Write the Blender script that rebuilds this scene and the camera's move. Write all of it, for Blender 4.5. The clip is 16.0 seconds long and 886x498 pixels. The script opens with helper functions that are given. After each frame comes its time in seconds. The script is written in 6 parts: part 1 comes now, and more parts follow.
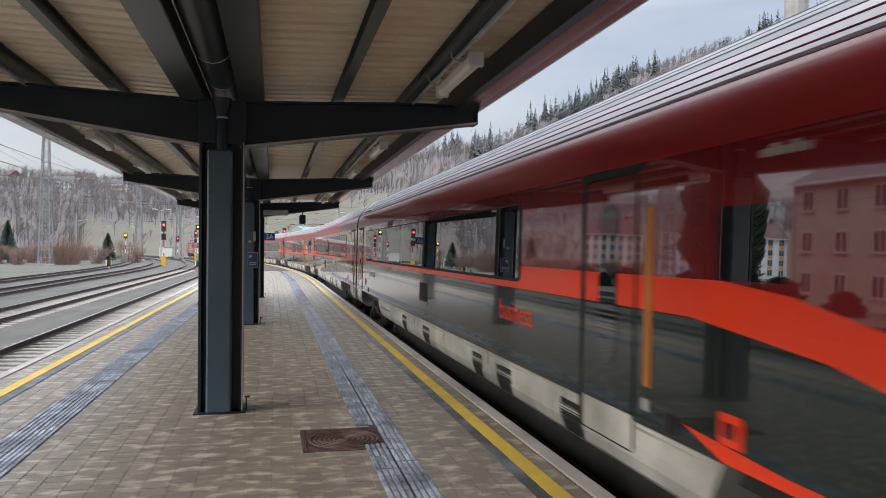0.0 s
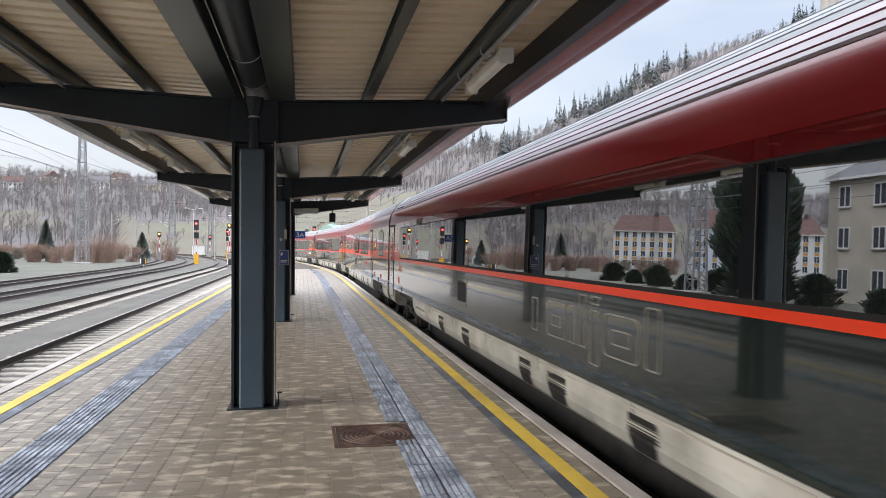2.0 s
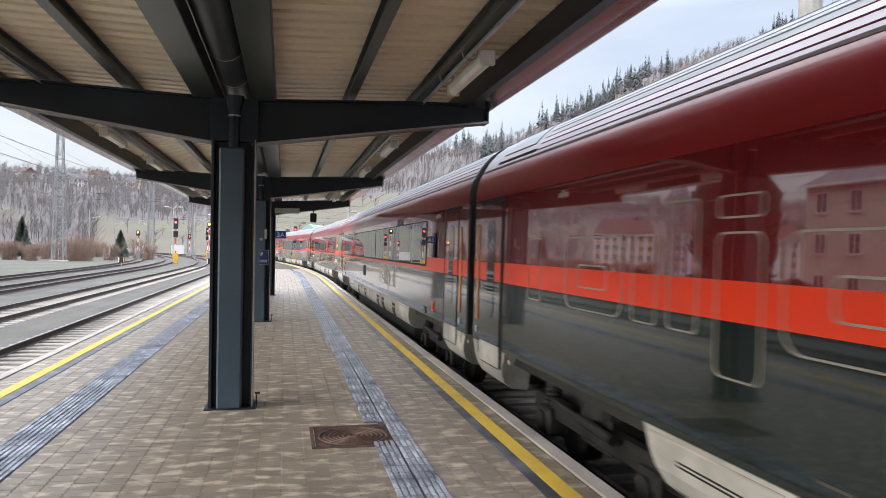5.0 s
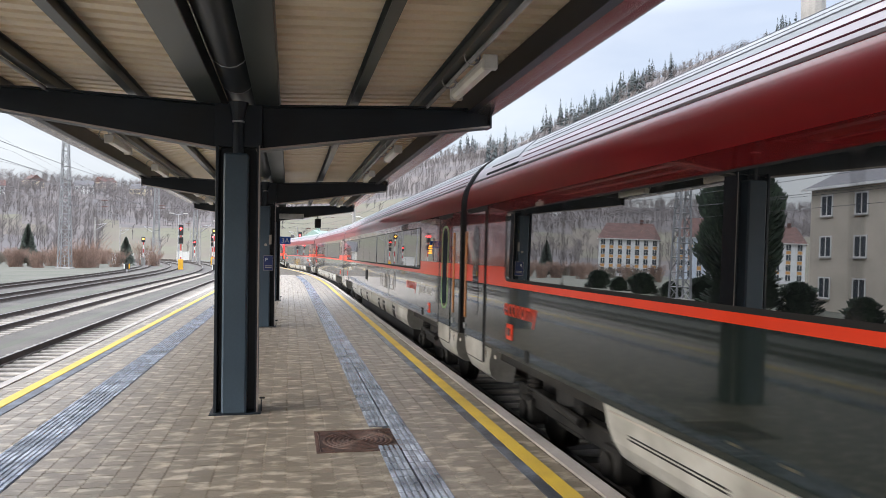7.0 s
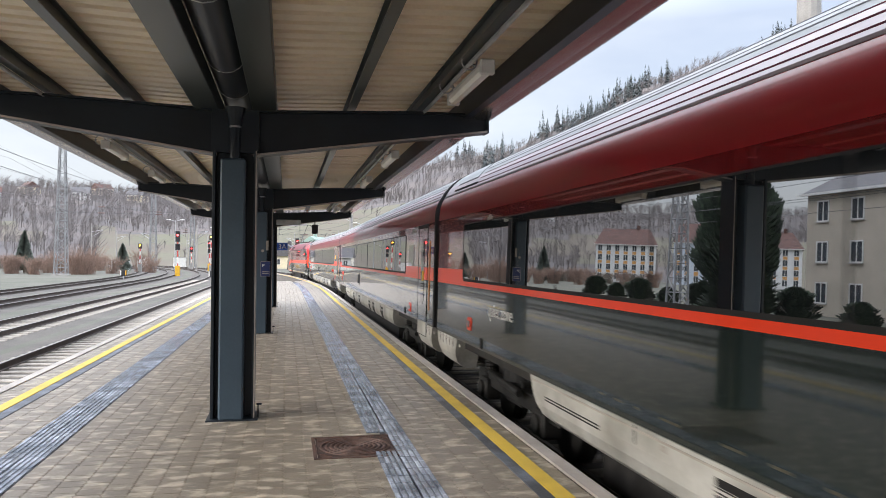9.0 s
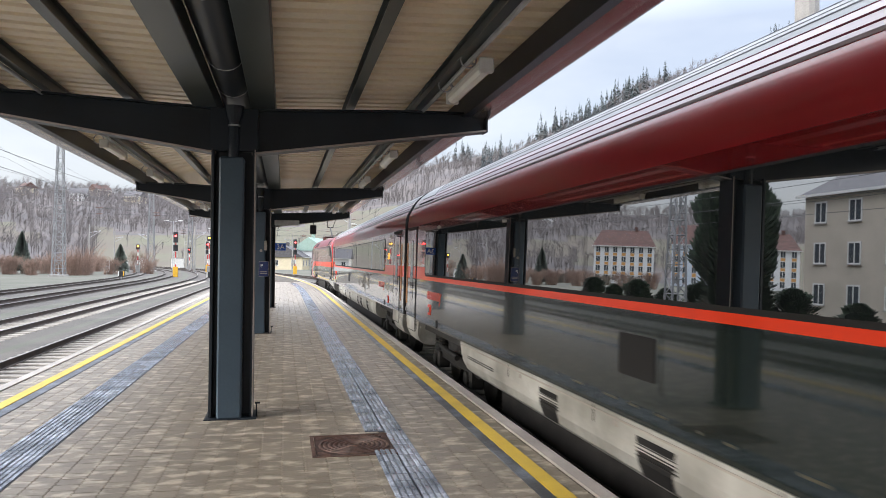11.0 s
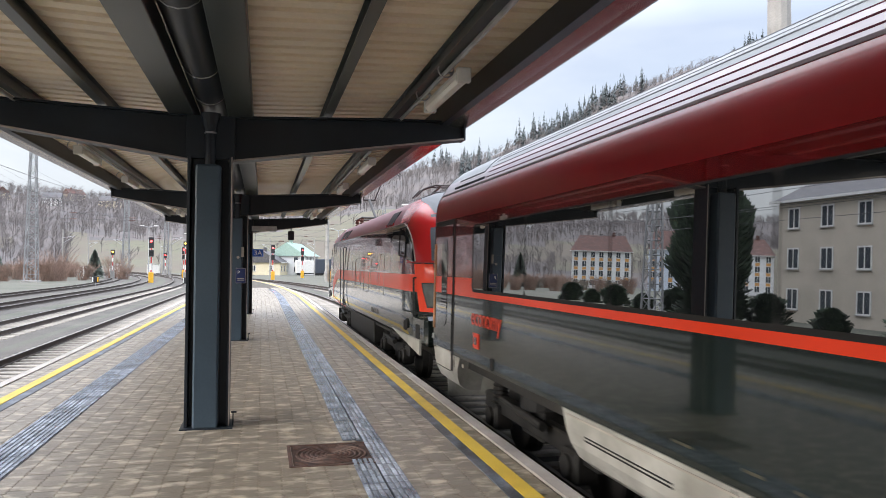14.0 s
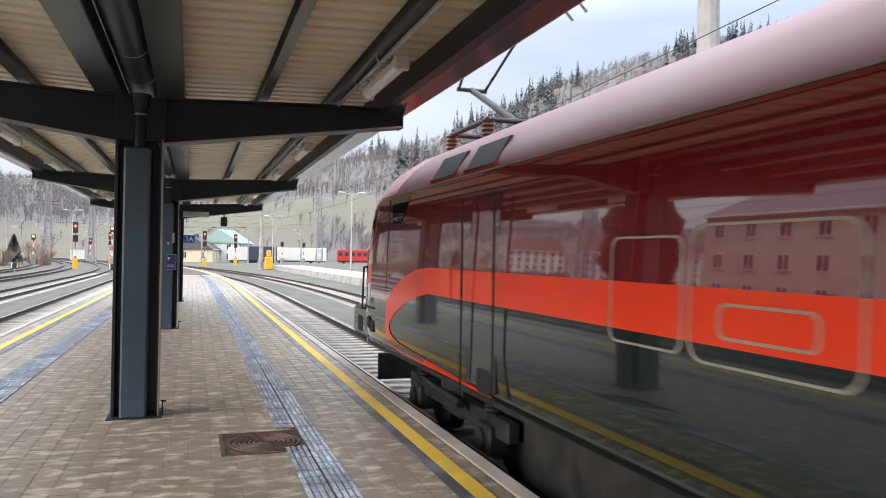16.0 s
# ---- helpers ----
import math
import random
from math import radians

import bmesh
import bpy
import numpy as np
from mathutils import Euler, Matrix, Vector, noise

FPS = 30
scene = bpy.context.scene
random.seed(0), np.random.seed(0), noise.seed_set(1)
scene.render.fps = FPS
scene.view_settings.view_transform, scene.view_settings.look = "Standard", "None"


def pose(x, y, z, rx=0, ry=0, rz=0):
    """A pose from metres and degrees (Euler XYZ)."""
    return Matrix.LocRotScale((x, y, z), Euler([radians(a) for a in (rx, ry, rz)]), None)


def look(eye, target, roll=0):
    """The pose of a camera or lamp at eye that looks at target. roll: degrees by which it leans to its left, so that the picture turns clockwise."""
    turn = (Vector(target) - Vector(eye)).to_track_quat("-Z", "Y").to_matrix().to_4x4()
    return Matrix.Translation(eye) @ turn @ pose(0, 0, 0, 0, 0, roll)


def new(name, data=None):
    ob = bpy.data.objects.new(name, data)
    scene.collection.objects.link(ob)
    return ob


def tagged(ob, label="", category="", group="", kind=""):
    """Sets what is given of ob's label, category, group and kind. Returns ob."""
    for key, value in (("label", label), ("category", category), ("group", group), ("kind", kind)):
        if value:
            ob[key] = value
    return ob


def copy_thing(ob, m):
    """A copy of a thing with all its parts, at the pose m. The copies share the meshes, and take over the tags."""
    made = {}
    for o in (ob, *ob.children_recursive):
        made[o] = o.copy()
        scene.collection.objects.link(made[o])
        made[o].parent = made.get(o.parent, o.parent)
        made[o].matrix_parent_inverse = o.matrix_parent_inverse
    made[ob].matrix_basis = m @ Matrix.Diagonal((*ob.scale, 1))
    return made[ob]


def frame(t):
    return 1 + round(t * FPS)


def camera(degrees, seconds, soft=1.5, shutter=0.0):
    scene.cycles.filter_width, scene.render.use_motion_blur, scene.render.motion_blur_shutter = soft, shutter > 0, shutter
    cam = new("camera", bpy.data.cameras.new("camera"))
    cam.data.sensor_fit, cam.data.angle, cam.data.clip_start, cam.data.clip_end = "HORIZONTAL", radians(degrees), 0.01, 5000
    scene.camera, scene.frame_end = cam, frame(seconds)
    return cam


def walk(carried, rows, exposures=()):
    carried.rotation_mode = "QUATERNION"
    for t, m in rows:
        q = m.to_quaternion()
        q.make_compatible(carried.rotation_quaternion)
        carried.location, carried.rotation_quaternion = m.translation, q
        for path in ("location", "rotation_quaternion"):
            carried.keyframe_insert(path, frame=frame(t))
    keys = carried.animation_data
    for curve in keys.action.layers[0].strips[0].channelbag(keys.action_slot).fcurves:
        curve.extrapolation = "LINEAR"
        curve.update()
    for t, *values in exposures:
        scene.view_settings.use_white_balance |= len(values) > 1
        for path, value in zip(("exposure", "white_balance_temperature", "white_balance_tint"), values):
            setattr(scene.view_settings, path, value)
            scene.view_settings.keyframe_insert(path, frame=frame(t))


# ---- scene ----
cam = camera(62.2, 16.0, soft=0.65, shutter=0.25)
PATH = [
    (0, (0.037, 0.528, 1.9), (0.487, 2.477, 1.9), 0.4),
    (0.5, (0.032, 0.531, 1.899), (0.471, 2.482, 1.917), 0.6),
    (1, (0.039, 0.512, 1.903), (0.491, 2.461, 1.917), 0.9),
    (1.5, (0.034, 0.515, 1.896), (0.439, 2.474, 1.909), 0.7),
    (2, (0.024, 0.522, 1.892), (0.397, 2.487, 1.885), 0.2),
    (2.5, (0.027, 0.511, 1.89), (0.422, 2.471, 1.891), 0.7),
    (3, (0.054, 0.494, 1.9), (0.5, 2.444, 1.912), 0.4),
    (3.5, (0.061, 0.507, 1.887), (0.567, 2.442, 1.901), 0.1),
    (4, (0.054, 0.474, 1.896), (0.521, 2.419, 1.887), 0.9),
    (4.5, (0.041, 0.5, 1.888), (0.474, 2.453, 1.864), 1.1),
    (5, (0.04, 0.509, 1.889), (0.462, 2.464, 1.887), 0.8),
    (5.2, (0.038, 0.511, 1.884), (0.455, 2.467, 1.877), 0.7),
    (7.5, (0.047, 0.489, 1.878), (0.454, 2.447, 1.899), 0.4),
    (8, (0.042, 0.493, 1.873), (0.451, 2.451, 1.9), 0.1),
    (8.5, (0.047, 0.493, 1.872), (0.449, 2.452, 1.891), 0.3),
    (9, (0.047, 0.508, 1.87), (0.464, 2.464, 1.898), 0.4),
    (11.3, (0.039, 0.509, 1.839), (0.463, 2.463, 1.871), 0.5),
    (11.5, (0.039, 0.516, 1.853), (0.468, 2.469, 1.885), 0.5),
    (12, (0.043, 0.498, 1.867), (0.481, 2.449, 1.918), 0.3),
    (12.5, (0.048, 0.493, 1.871), (0.509, 2.438, 1.917), 0.3),
    (13, (0.044, 0.496, 1.873), (0.53, 2.435, 1.935), 0.2),
    (13.5, (0.039, 0.485, 1.869), (0.52, 2.426, 1.926), 0.2),
    (14, (0.046, 0.491, 1.874), (0.524, 2.432, 1.92), 0.4),
    (14.5, (0.041, 0.483, 1.866), (0.543, 2.418, 1.912), 0.0),
    (15, (0.032, 0.489, 1.859), (0.541, 2.423, 1.91), -0.1),
    (15.5, (0.04, 0.47, 1.855), (0.624, 2.383, 1.85), -0.8),
    (16, (0.04, 0.461, 1.866), (0.684, 2.355, 1.883), 0.9),
]

walk(cam, [(t, look(eye, target, roll)) for t, eye, target, roll in PATH], exposures=((0.0, 1.46), (0.5, 1.70), (1.0, 1.76), (2.0, 1.84), (8.0, 1.88), (16.0, 1.90)))

# ---- world and light: overcast winter daylight ----
SUN_EL, SUN_AZ = radians(19), radians(-105)
world = bpy.data.worlds.new("overcast_sky")
scene.world = world
world.use_nodes = True
wn, wl = world.node_tree.nodes, world.node_tree.links
wn.clear()
w_out = wn.new("ShaderNodeOutputWorld")
w_sky = wn.new("ShaderNodeTexSky")
w_sky.sky_type, w_sky.sun_disc = "NISHITA", False
w_sky.sun_elevation, w_sky.sun_rotation = SUN_EL, SUN_AZ
w_sky.air_density, w_sky.dust_density = 1.0, 3.0
w_bg1 = wn.new("ShaderNodeBackground")
w_bg1.inputs["Strength"].default_value = 0.02
wl.new(w_sky.outputs[0], w_bg1.inputs["Color"])
w_tc = wn.new("ShaderNodeTexCoord")
w_map = wn.new("ShaderNodeMapping")
w_map.inputs["Scale"].default_value = (1.0, 1.0, 3.0)
w_noise = wn.new("ShaderNodeTexNoise")
w_noise.inputs["Scale"].default_value, w_noise.inputs["Detail"].default_value = 2.2, 5.0
w_ramp = wn.new("ShaderNodeValToRGB")
w_ramp.color_ramp.elements[0].position, w_ramp.color_ramp.elements[0].color = 0.40, (0.76, 0.82, 0.98, 1)
w_ramp.color_ramp.elements[1].position, w_ramp.color_ramp.elements[1].color = 0.62, (1.04, 1.07, 1.15, 1)
w_bg2 = wn.new("ShaderNodeBackground")
wl.new(w_tc.outputs["Generated"], w_map.inputs[0])
wl.new(w_map.outputs[0], w_noise.inputs["Vector"])
wl.new(w_noise.outputs[0], w_ramp.inputs[0])
w_sep = wn.new("ShaderNodeSeparateXYZ")
wl.new(w_tc.outputs["Generated"], w_sep.inputs[0])
w_zen = wn.new("ShaderNodeMapRange")
w_zen.inputs["From Min"].default_value, w_zen.inputs["From Max"].default_value = 0.30, 0.62
w_zen.inputs["To Min"].default_value, w_zen.inputs["To Max"].default_value = 0.192, 1.05
wl.new(w_sep.outputs["Z"], w_zen.inputs["Value"])
wl.new(w_zen.outputs[0], w_bg2.inputs["Strength"])
wl.new(w_ramp.outputs[0], w_bg2.inputs["Color"])
w_add = wn.new("ShaderNodeAddShader")
wl.new(w_bg1.outputs[0], w_add.inputs[0])
wl.new(w_bg2.outputs[0], w_add.inputs[1])
wl.new(w_add.outputs[0], w_out.inputs[0])

sun = new("sun", bpy.data.lights.new("sun", "SUN"))
sun.data.energy, sun.data.angle, sun.data.color = 0.8, radians(40), (1.0, 0.97, 0.93)
sun.matrix_world = look((0, 0, 60), (-60 * math.sin(SUN_AZ) / math.tan(SUN_EL), -60 * math.cos(SUN_AZ) / math.tan(SUN_EL), 0))


# ---- materials ----
def material(name, color, rough=0.6, metal=0.0, var=0.12, scale=3.0, fine=60.0, bump=0.0, coat=0.0, coat_ior=1.5, coat_rough=0.03, stretch=(1, 1, 1), color2=None, emit=0.0, bump_scale=None, island=0.0, obj_rand=0.0, spec=0.5, ior=1.5, mid=(0.35, 0.7), world_space=False):
    m = bpy.data.materials.new(name)
    m.use_nodes = True
    n, l = m.node_tree.nodes, m.node_tree.links
    b = n["Principled BSDF"]
    b.inputs["Roughness"].default_value, b.inputs["Metallic"].default_value = rough, metal
    b.inputs["Coat Weight"].default_value = coat
    b.inputs["Coat Roughness"].default_value = coat_rough
    b.inputs["Specular IOR Level"].default_value = spec
    b.inputs["IOR"].default_value = ior
    b.inputs["Coat IOR"].default_value = coat_ior
    tc, mp = n.new("ShaderNodeTexCoord"), n.new("ShaderNodeMapping")
    mp.inputs["Scale"].default_value = stretch
    l.new(n.new("ShaderNodeNewGeometry").outputs["Position"] if world_space else tc.outputs["Object"], mp.inputs[0])
    big, small = n.new("ShaderNodeTexNoise"), n.new("ShaderNodeTexNoise")
    big.inputs["Scale"].default_value, big.inputs["Detail"].default_value = scale, 6
    small.inputs["Scale"].default_value, small.inputs["Detail"].default_value = fine, 4
    l.new(mp.outputs[0], big.inputs["Vector"])
    l.new(mp.outputs[0], small.inputs["Vector"])
    c2 = color2 or tuple(c * (1 - 2.2 * var) for c in color)
    ramp = n.new("ShaderNodeValToRGB")
    ramp.color_ramp.elements[0].position, ramp.color_ramp.elements[1].position = mid
    ramp.color_ramp.elements[0].color = (*c2, 1)
    ramp.color_ramp.elements[1].color = (*color, 1)
    l.new(big.outputs[0], ramp.inputs[0])
    hsv = n.new("ShaderNodeHueSaturation")
    l.new(ramp.outputs[0], hsv.inputs["Color"])
    val = n.new("ShaderNodeMath")
    val.operation = "MULTIPLY_ADD"
    val.inputs[1].default_value, val.inputs[2].default_value = 2 * var, 1 - var
    l.new(small.outputs[0], val.inputs[0])
    last = val
    if island or obj_rand:
        src = n.new("ShaderNodeNewGeometry").outputs["Random Per Island"] if island else n.new("ShaderNodeObjectInfo").outputs["Random"]
        k = n.new("ShaderNodeMath")
        k.operation = "MULTIPLY_ADD"
        amount = island or obj_rand
        k.inputs[1].default_value, k.inputs[2].default_value = 2 * amount, 1 - amount
        l.new(src, k.inputs[0])
        mul = n.new("ShaderNodeMath")
        mul.operation = "MULTIPLY"
        l.new(val.outputs[0], mul.inputs[0])
        l.new(k.outputs[0], mul.inputs[1])
        last = mul
    l.new(last.outputs[0], hsv.inputs["Value"])
    l.new(hsv.outputs[0], b.inputs["Base Color"])
    if emit:
        b.inputs["Emission Color"].default_value = (*color, 1)
        b.inputs["Emission Strength"].default_value = emit
    rr = n.new("ShaderNodeMath")
    rr.operation, rr.use_clamp = "MULTIPLY_ADD", True
    rr.inputs[1].default_value, rr.inputs[2].default_value = 0.25 * rough, rough * 0.87
    l.new(big.outputs[0], rr.inputs[0])
    l.new(rr.outputs[0], b.inputs["Roughness"])
    if bump:
        bp = n.new("ShaderNodeBump")
        bp.inputs["Strength"].default_value, bp.inputs["Distance"].default_value = bump, 0.01
        if bump_scale:
            third = n.new("ShaderNodeTexNoise")
            third.inputs["Scale"].default_value, third.inputs["Detail"].default_value = bump_scale, 3
            l.new(mp.outputs[0], third.inputs["Vector"])
            l.new(third.outputs[0], bp.inputs["Height"])
        else:
            l.new(small.outputs[0], bp.inputs["Height"])
        l.new(bp.outputs[0], b.inputs["Normal"])
    return m


M_PAVER = material("concrete_paver", (0.50, 0.435, 0.345), 0.42, var=0.2, scale=4.8, fine=55, stretch=(0.9, 1.5, 1.0), bump=0.3, island=0.15, color2=(0.215, 0.180, 0.136), mid=(0.50, 0.66), world_space=True)
M_PAVER_P = material("concrete_paver_piece", (0.50, 0.435, 0.345), 0.42, var=0.2, scale=4.8, fine=55, stretch=(0.9, 1.5, 1.0), bump=0.3, obj_rand=0.15, color2=(0.215, 0.180, 0.136), mid=(0.50, 0.66), world_space=True)
M_JOINT = material("sand_joint", (0.13, 0.11, 0.085), 0.9, var=0.3, fine=90, bump=0.6)
# The wide swing between pale and dark ribs paints wet glints into the colour.
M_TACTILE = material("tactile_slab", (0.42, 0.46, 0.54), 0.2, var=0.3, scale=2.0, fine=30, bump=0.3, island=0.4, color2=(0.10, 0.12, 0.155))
# Slab between the ribs, coloured darker to paint the shade of the grooves.
M_TACTILE_SHADE = material("tactile_groove_shade", (0.10, 0.115, 0.145), 0.35, var=0.25, scale=2.0, fine=30, color2=(0.065, 0.075, 0.095))
M_YELLOW = material("yellow_line_paint", (0.80, 0.56, 0.06), 0.55, var=0.12, scale=2.0, fine=70, bump=0.3, color2=(0.62, 0.42, 0.05))
M_BITUMEN = material("dark_wet_strip", (0.20, 0.23, 0.28), 0.35, var=0.3, scale=2.2, fine=50, bump=0.4, color2=(0.045, 0.052, 0.065), mid=(0.48, 0.66))
M_COPING = material("concrete_coping", (0.52, 0.48, 0.44), 0.7, var=0.15, scale=1.5, fine=60, bump=0.4, color2=(0.34, 0.31, 0.28))
M_STEEL = material("anthracite_steel_paint", (0.018, 0.026, 0.036), 0.42, var=0.1, scale=1.2, fine=40, bump=0.04, color2=(0.011, 0.015, 0.020), spec=0.4)
M_CASING = material("blue_grey_casing_paint", (0.060, 0.090, 0.118), 0.4, var=0.1, scale=1.2, fine=40, bump=0.04, color2=(0.046, 0.070, 0.094), spec=0.35)
M_PURLIN = material("grey_green_steel_paint", (0.046, 0.058, 0.056), 0.32, var=0.1, scale=1.2, fine=40, color2=(0.034, 0.043, 0.042), spec=0.5)
M_EDGE = material("pale_flange_edge", (0.42, 0.37, 0.34), 0.5, var=0.12, scale=2.0)
M_SMALL = material("faint_small_print", (0.085, 0.078, 0.055), 0.4, var=0.1)
M_SOFFIT = material("beige_deck_sheet", (0.86, 0.75, 0.58), 0.42, var=0.08, scale=0.8, fine=30, color2=(0.77, 0.67, 0.51))
M_FASCIA = material("fascia_sheet", (0.50, 0.48, 0.47), 0.16, metal=0.9, var=0.08, scale=1.0)
M_RED = material("dark_red_train_paint", (0.175, 0.010, 0.012), 0.2, var=0.04, scale=0.6, coat=1.0, coat_ior=2.4, coat_rough=0.03, spec=0.1)
M_ORANGE = material("signal_red_train_paint", (0.88, 0.060, 0.018), 0.3, var=0.05, scale=0.8, coat=0.45, coat_ior=1.7, coat_rough=0.10, spec=0.1)
M_DARK = material("dark_grey_train_paint", (0.012, 0.020, 0.018), 0.2, var=0.06, scale=0.7, coat=1.0, coat_ior=1.64, coat_rough=0.05, spec=0.1)
M_SKIRT = material("light_grey_skirt_paint", (0.56, 0.56, 0.53), 0.4, var=0.16, scale=1.3, fine=20, color2=(0.27, 0.265, 0.24))
M_ROOF = material("silver_roof_sheet", (0.40, 0.345, 0.365), 0.34, metal=0.1, var=0.08, scale=1.2, color2=(0.33, 0.28, 0.30))
M_ROOFTOP = material("grey_roof_top", (0.27, 0.29, 0.29), 0.5, var=0.15, scale=1.0)
M_GROOVE = material("dark_red_groove", (0.13, 0.018, 0.032), 0.4, var=0.1)
M_ROOFRED = material("red_roof_paint", (0.27, 0.014, 0.018), 0.3, var=0.06, scale=1.0, coat=0.6, coat_ior=1.4, coat_rough=0.08, spec=0.2)
M_GLASS = material("tinted_train_glass", (0.012, 0.014, 0.016), 0.012, var=0.05, ior=4.8)
M_RUBBER = material("black_rubber", (0.012, 0.012, 0.013), 0.7, var=0.2, fine=30)
M_UNDER = material("grimy_bogie_steel", (0.032, 0.030, 0.028), 0.6, var=0.35, scale=5, fine=40, bump=0.3)
M_AMBER = material("orange_brown_grab_strip", (0.55, 0.20, 0.03), 0.3, var=0.1)
M_LETTER = material("pale_lettering", (0.34, 0.31, 0.27), 0.35, var=0.05)
M_LETTER_W = material("white_lettering", (0.75, 0.74, 0.72), 0.4, var=0.05)
M_LED = material("amber_led", (1.0, 0.36, 0.02), 0.5, emit=0.6)
M_WHITE = material("white_enamel", (0.72, 0.71, 0.67), 0.4, var=0.08, scale=3)
M_LAMP = material("lamp_diffuser", (0.86, 0.85, 0.78), 0.3, var=0.06, scale=3)
M_GALV = material("galvanised_steel", (0.52, 0.53, 0.54), 0.45, metal=0.4, var=0.15, scale=4)
M_RUST = material("rusty_iron_cover", (0.15, 0.082, 0.062), 0.65, metal=0.0, var=0.3, scale=9, fine=70, bump=0.3)
# Same rusty iron, darkened to paint shade in the gaps between raised rings.
M_RUST_SHADE = material("rusty_iron_gap_shade", (0.085, 0.046, 0.036), 0.8, var=0.3, scale=9, fine=70, bump=0.3)
M_MAST = material("dull_mast_steel", (0.27, 0.275, 0.28), 0.6, var=0.15, scale=2)
M_RAIL = material("rail_rusty_side", (0.06, 0.042, 0.034), 0.7, var=0.3, scale=4)
M_RAILTOP = material("rail_polished_head", (0.30, 0.28, 0.27), 0.38, metal=1.0, var=0.1)
M_SLEEPER = material("concrete_sleeper", (0.40, 0.36, 0.305), 0.85, var=0.25, scale=3, fine=50, bump=0.3, obj_rand=0.15)
M_BALLAST = material("grey_brown_ballast", (0.12, 0.109, 0.095), 0.95, var=0.45, scale=0.5, fine=26, bump=1.0, color2=(0.075, 0.068, 0.06))
M_GROUND = material("gravel_yard_with_grass", (0.125, 0.121, 0.100), 0.95, var=0.35, scale=0.25, fine=20, bump=0.8, color2=(0.076, 0.080, 0.058))
# Hillside tone set close to the twigs; the low contrast imitates haze.
M_HILL = material("winter_hillside", (0.122, 0.106, 0.100), 0.95, var=0.22, scale=0.035, fine=0.4, color2=(0.085, 0.077, 0.077), mid=(0.42, 0.6))
M_MEADOW = material("winter_meadow", (0.115, 0.112, 0.075), 0.95, var=0.18, scale=0.03, fine=0.5, color2=(0.110, 0.092, 0.070), mid=(0.4, 0.62))
# Needle green lightened to blue-grey: distance haze painted into the base colour.
M_HAZE_SPRUCE = material("haze_greyed_spruce", (0.088, 0.106, 0.108), 0.9, var=0.14, scale=0.05, fine=1.5, island=0.2)
# Twigs paled towards the hillside, so that their colour carries the haze.
M_BARE = material("haze_paled_bare_twigs", (0.180, 0.163, 0.160), 0.95, var=0.12, scale=0.05, fine=1.5, island=0.25)
M_BARK = material("grey_bark", (0.14, 0.12, 0.10), 0.9, var=0.3, fine=20, bump=0.4)
M_HOUSE_W = material("white_render_wall", (0.72, 0.72, 0.70), 0.85, var=0.06, scale=0.8)
M_HOUSE_B = material("beige_render_wall", (0.52, 0.46, 0.37), 0.85, var=0.08, scale=0.6)
M_HOUSE_O = material("orange_wall_panel", (0.66, 0.33, 0.10), 0.8, var=0.08)
M_TILE = material("red_brown_roof_tile", (0.13, 0.062, 0.048), 0.75, var=0.25, scale=1.0, fine=12)
M_GREENROOF = material("pale_green_roof", (0.30, 0.42, 0.36), 0.7, var=0.1)
M_PANE = material("house_window_glass", (0.05, 0.06, 0.07), 0.08, var=0.1)
M_CONCRETE = material("weathered_concrete", (0.40, 0.385, 0.36), 0.85, var=0.18, scale=1.2, fine=30, bump=0.3)
M_BLUE = material("blue_sign_enamel", (0.02, 0.09, 0.42), 0.35, var=0.05)
M_SIGNAL = material("black_signal_housing", (0.02, 0.02, 0.022), 0.6, var=0.1)
M_REDLIGHT = material("red_signal_light", (1.0, 0.03, 0.03), 0.4, emit=6.0)
M_AMBERLIGHT = material("amber_signal_light", (1.0, 0.45, 0.04), 0.4, emit=4.0)
M_YELLOWBOX = material("yellow_box_paint", (0.75, 0.42, 0.03), 0.5, var=0.1)
M_REDPAINT = material("red_paint", (0.5, 0.03, 0.03), 0.5, var=0.1)
M_TRUCK = material("dark_blue_grey_paint", (0.05, 0.06, 0.08), 0.4, var=0.1)
M_WIRE = material("overhead_wire", (0.05, 0.05, 0.055), 0.6, var=0.1)


# ---- mesh helpers ----
def part(name, bm, mat, parent=None, label="", smooth=False):
    me = bpy.data.meshes.new(name)
    bm.normal_update()
    bm.to_mesh(me)
    bm.free()
    for one in mat if isinstance(mat, (list, tuple)) else (mat,):
        me.materials.append(one)
    if smooth:
        me.polygons.foreach_set("use_smooth", [True] * len(me.polygons))
    ob = new(name, me)
    ob.parent = parent
    if label:
        tagged(ob, label)
    return ob


def thing(name, at, label, category, group="", kind="", rz=0.0):
    e = new(name)
    e.matrix_world = pose(*at, 0, 0, rz)
    e.empty_display_size = 0.2
    return tagged(e, label, category, group, kind)


def add_box(bm, x0, x1, y0, y1, z0, z1, bevel=0.0, mat=0):
    made = bmesh.ops.create_cube(bm, size=1.0, matrix=Matrix.Translation(((x0 + x1) / 2, (y0 + y1) / 2, (z0 + z1) / 2)) @ Matrix.Diagonal((abs(x1 - x0), abs(y1 - y0), abs(z1 - z0), 1)))
    vs = made["verts"]
    fs = list({f for v in vs for f in v.link_faces})
    for f in fs:
        f.material_index = mat
    if bevel:
        bmesh.ops.bevel(bm, geom=list({e for v in vs for e in v.link_edges}), offset=bevel, segments=1, affect="EDGES", profile=0.7)
    return bm


def boxes(*rows, bevel=0.0):
    bm = bmesh.new()
    for r in rows:
        add_box(bm, *r, bevel=bevel)
    return bm


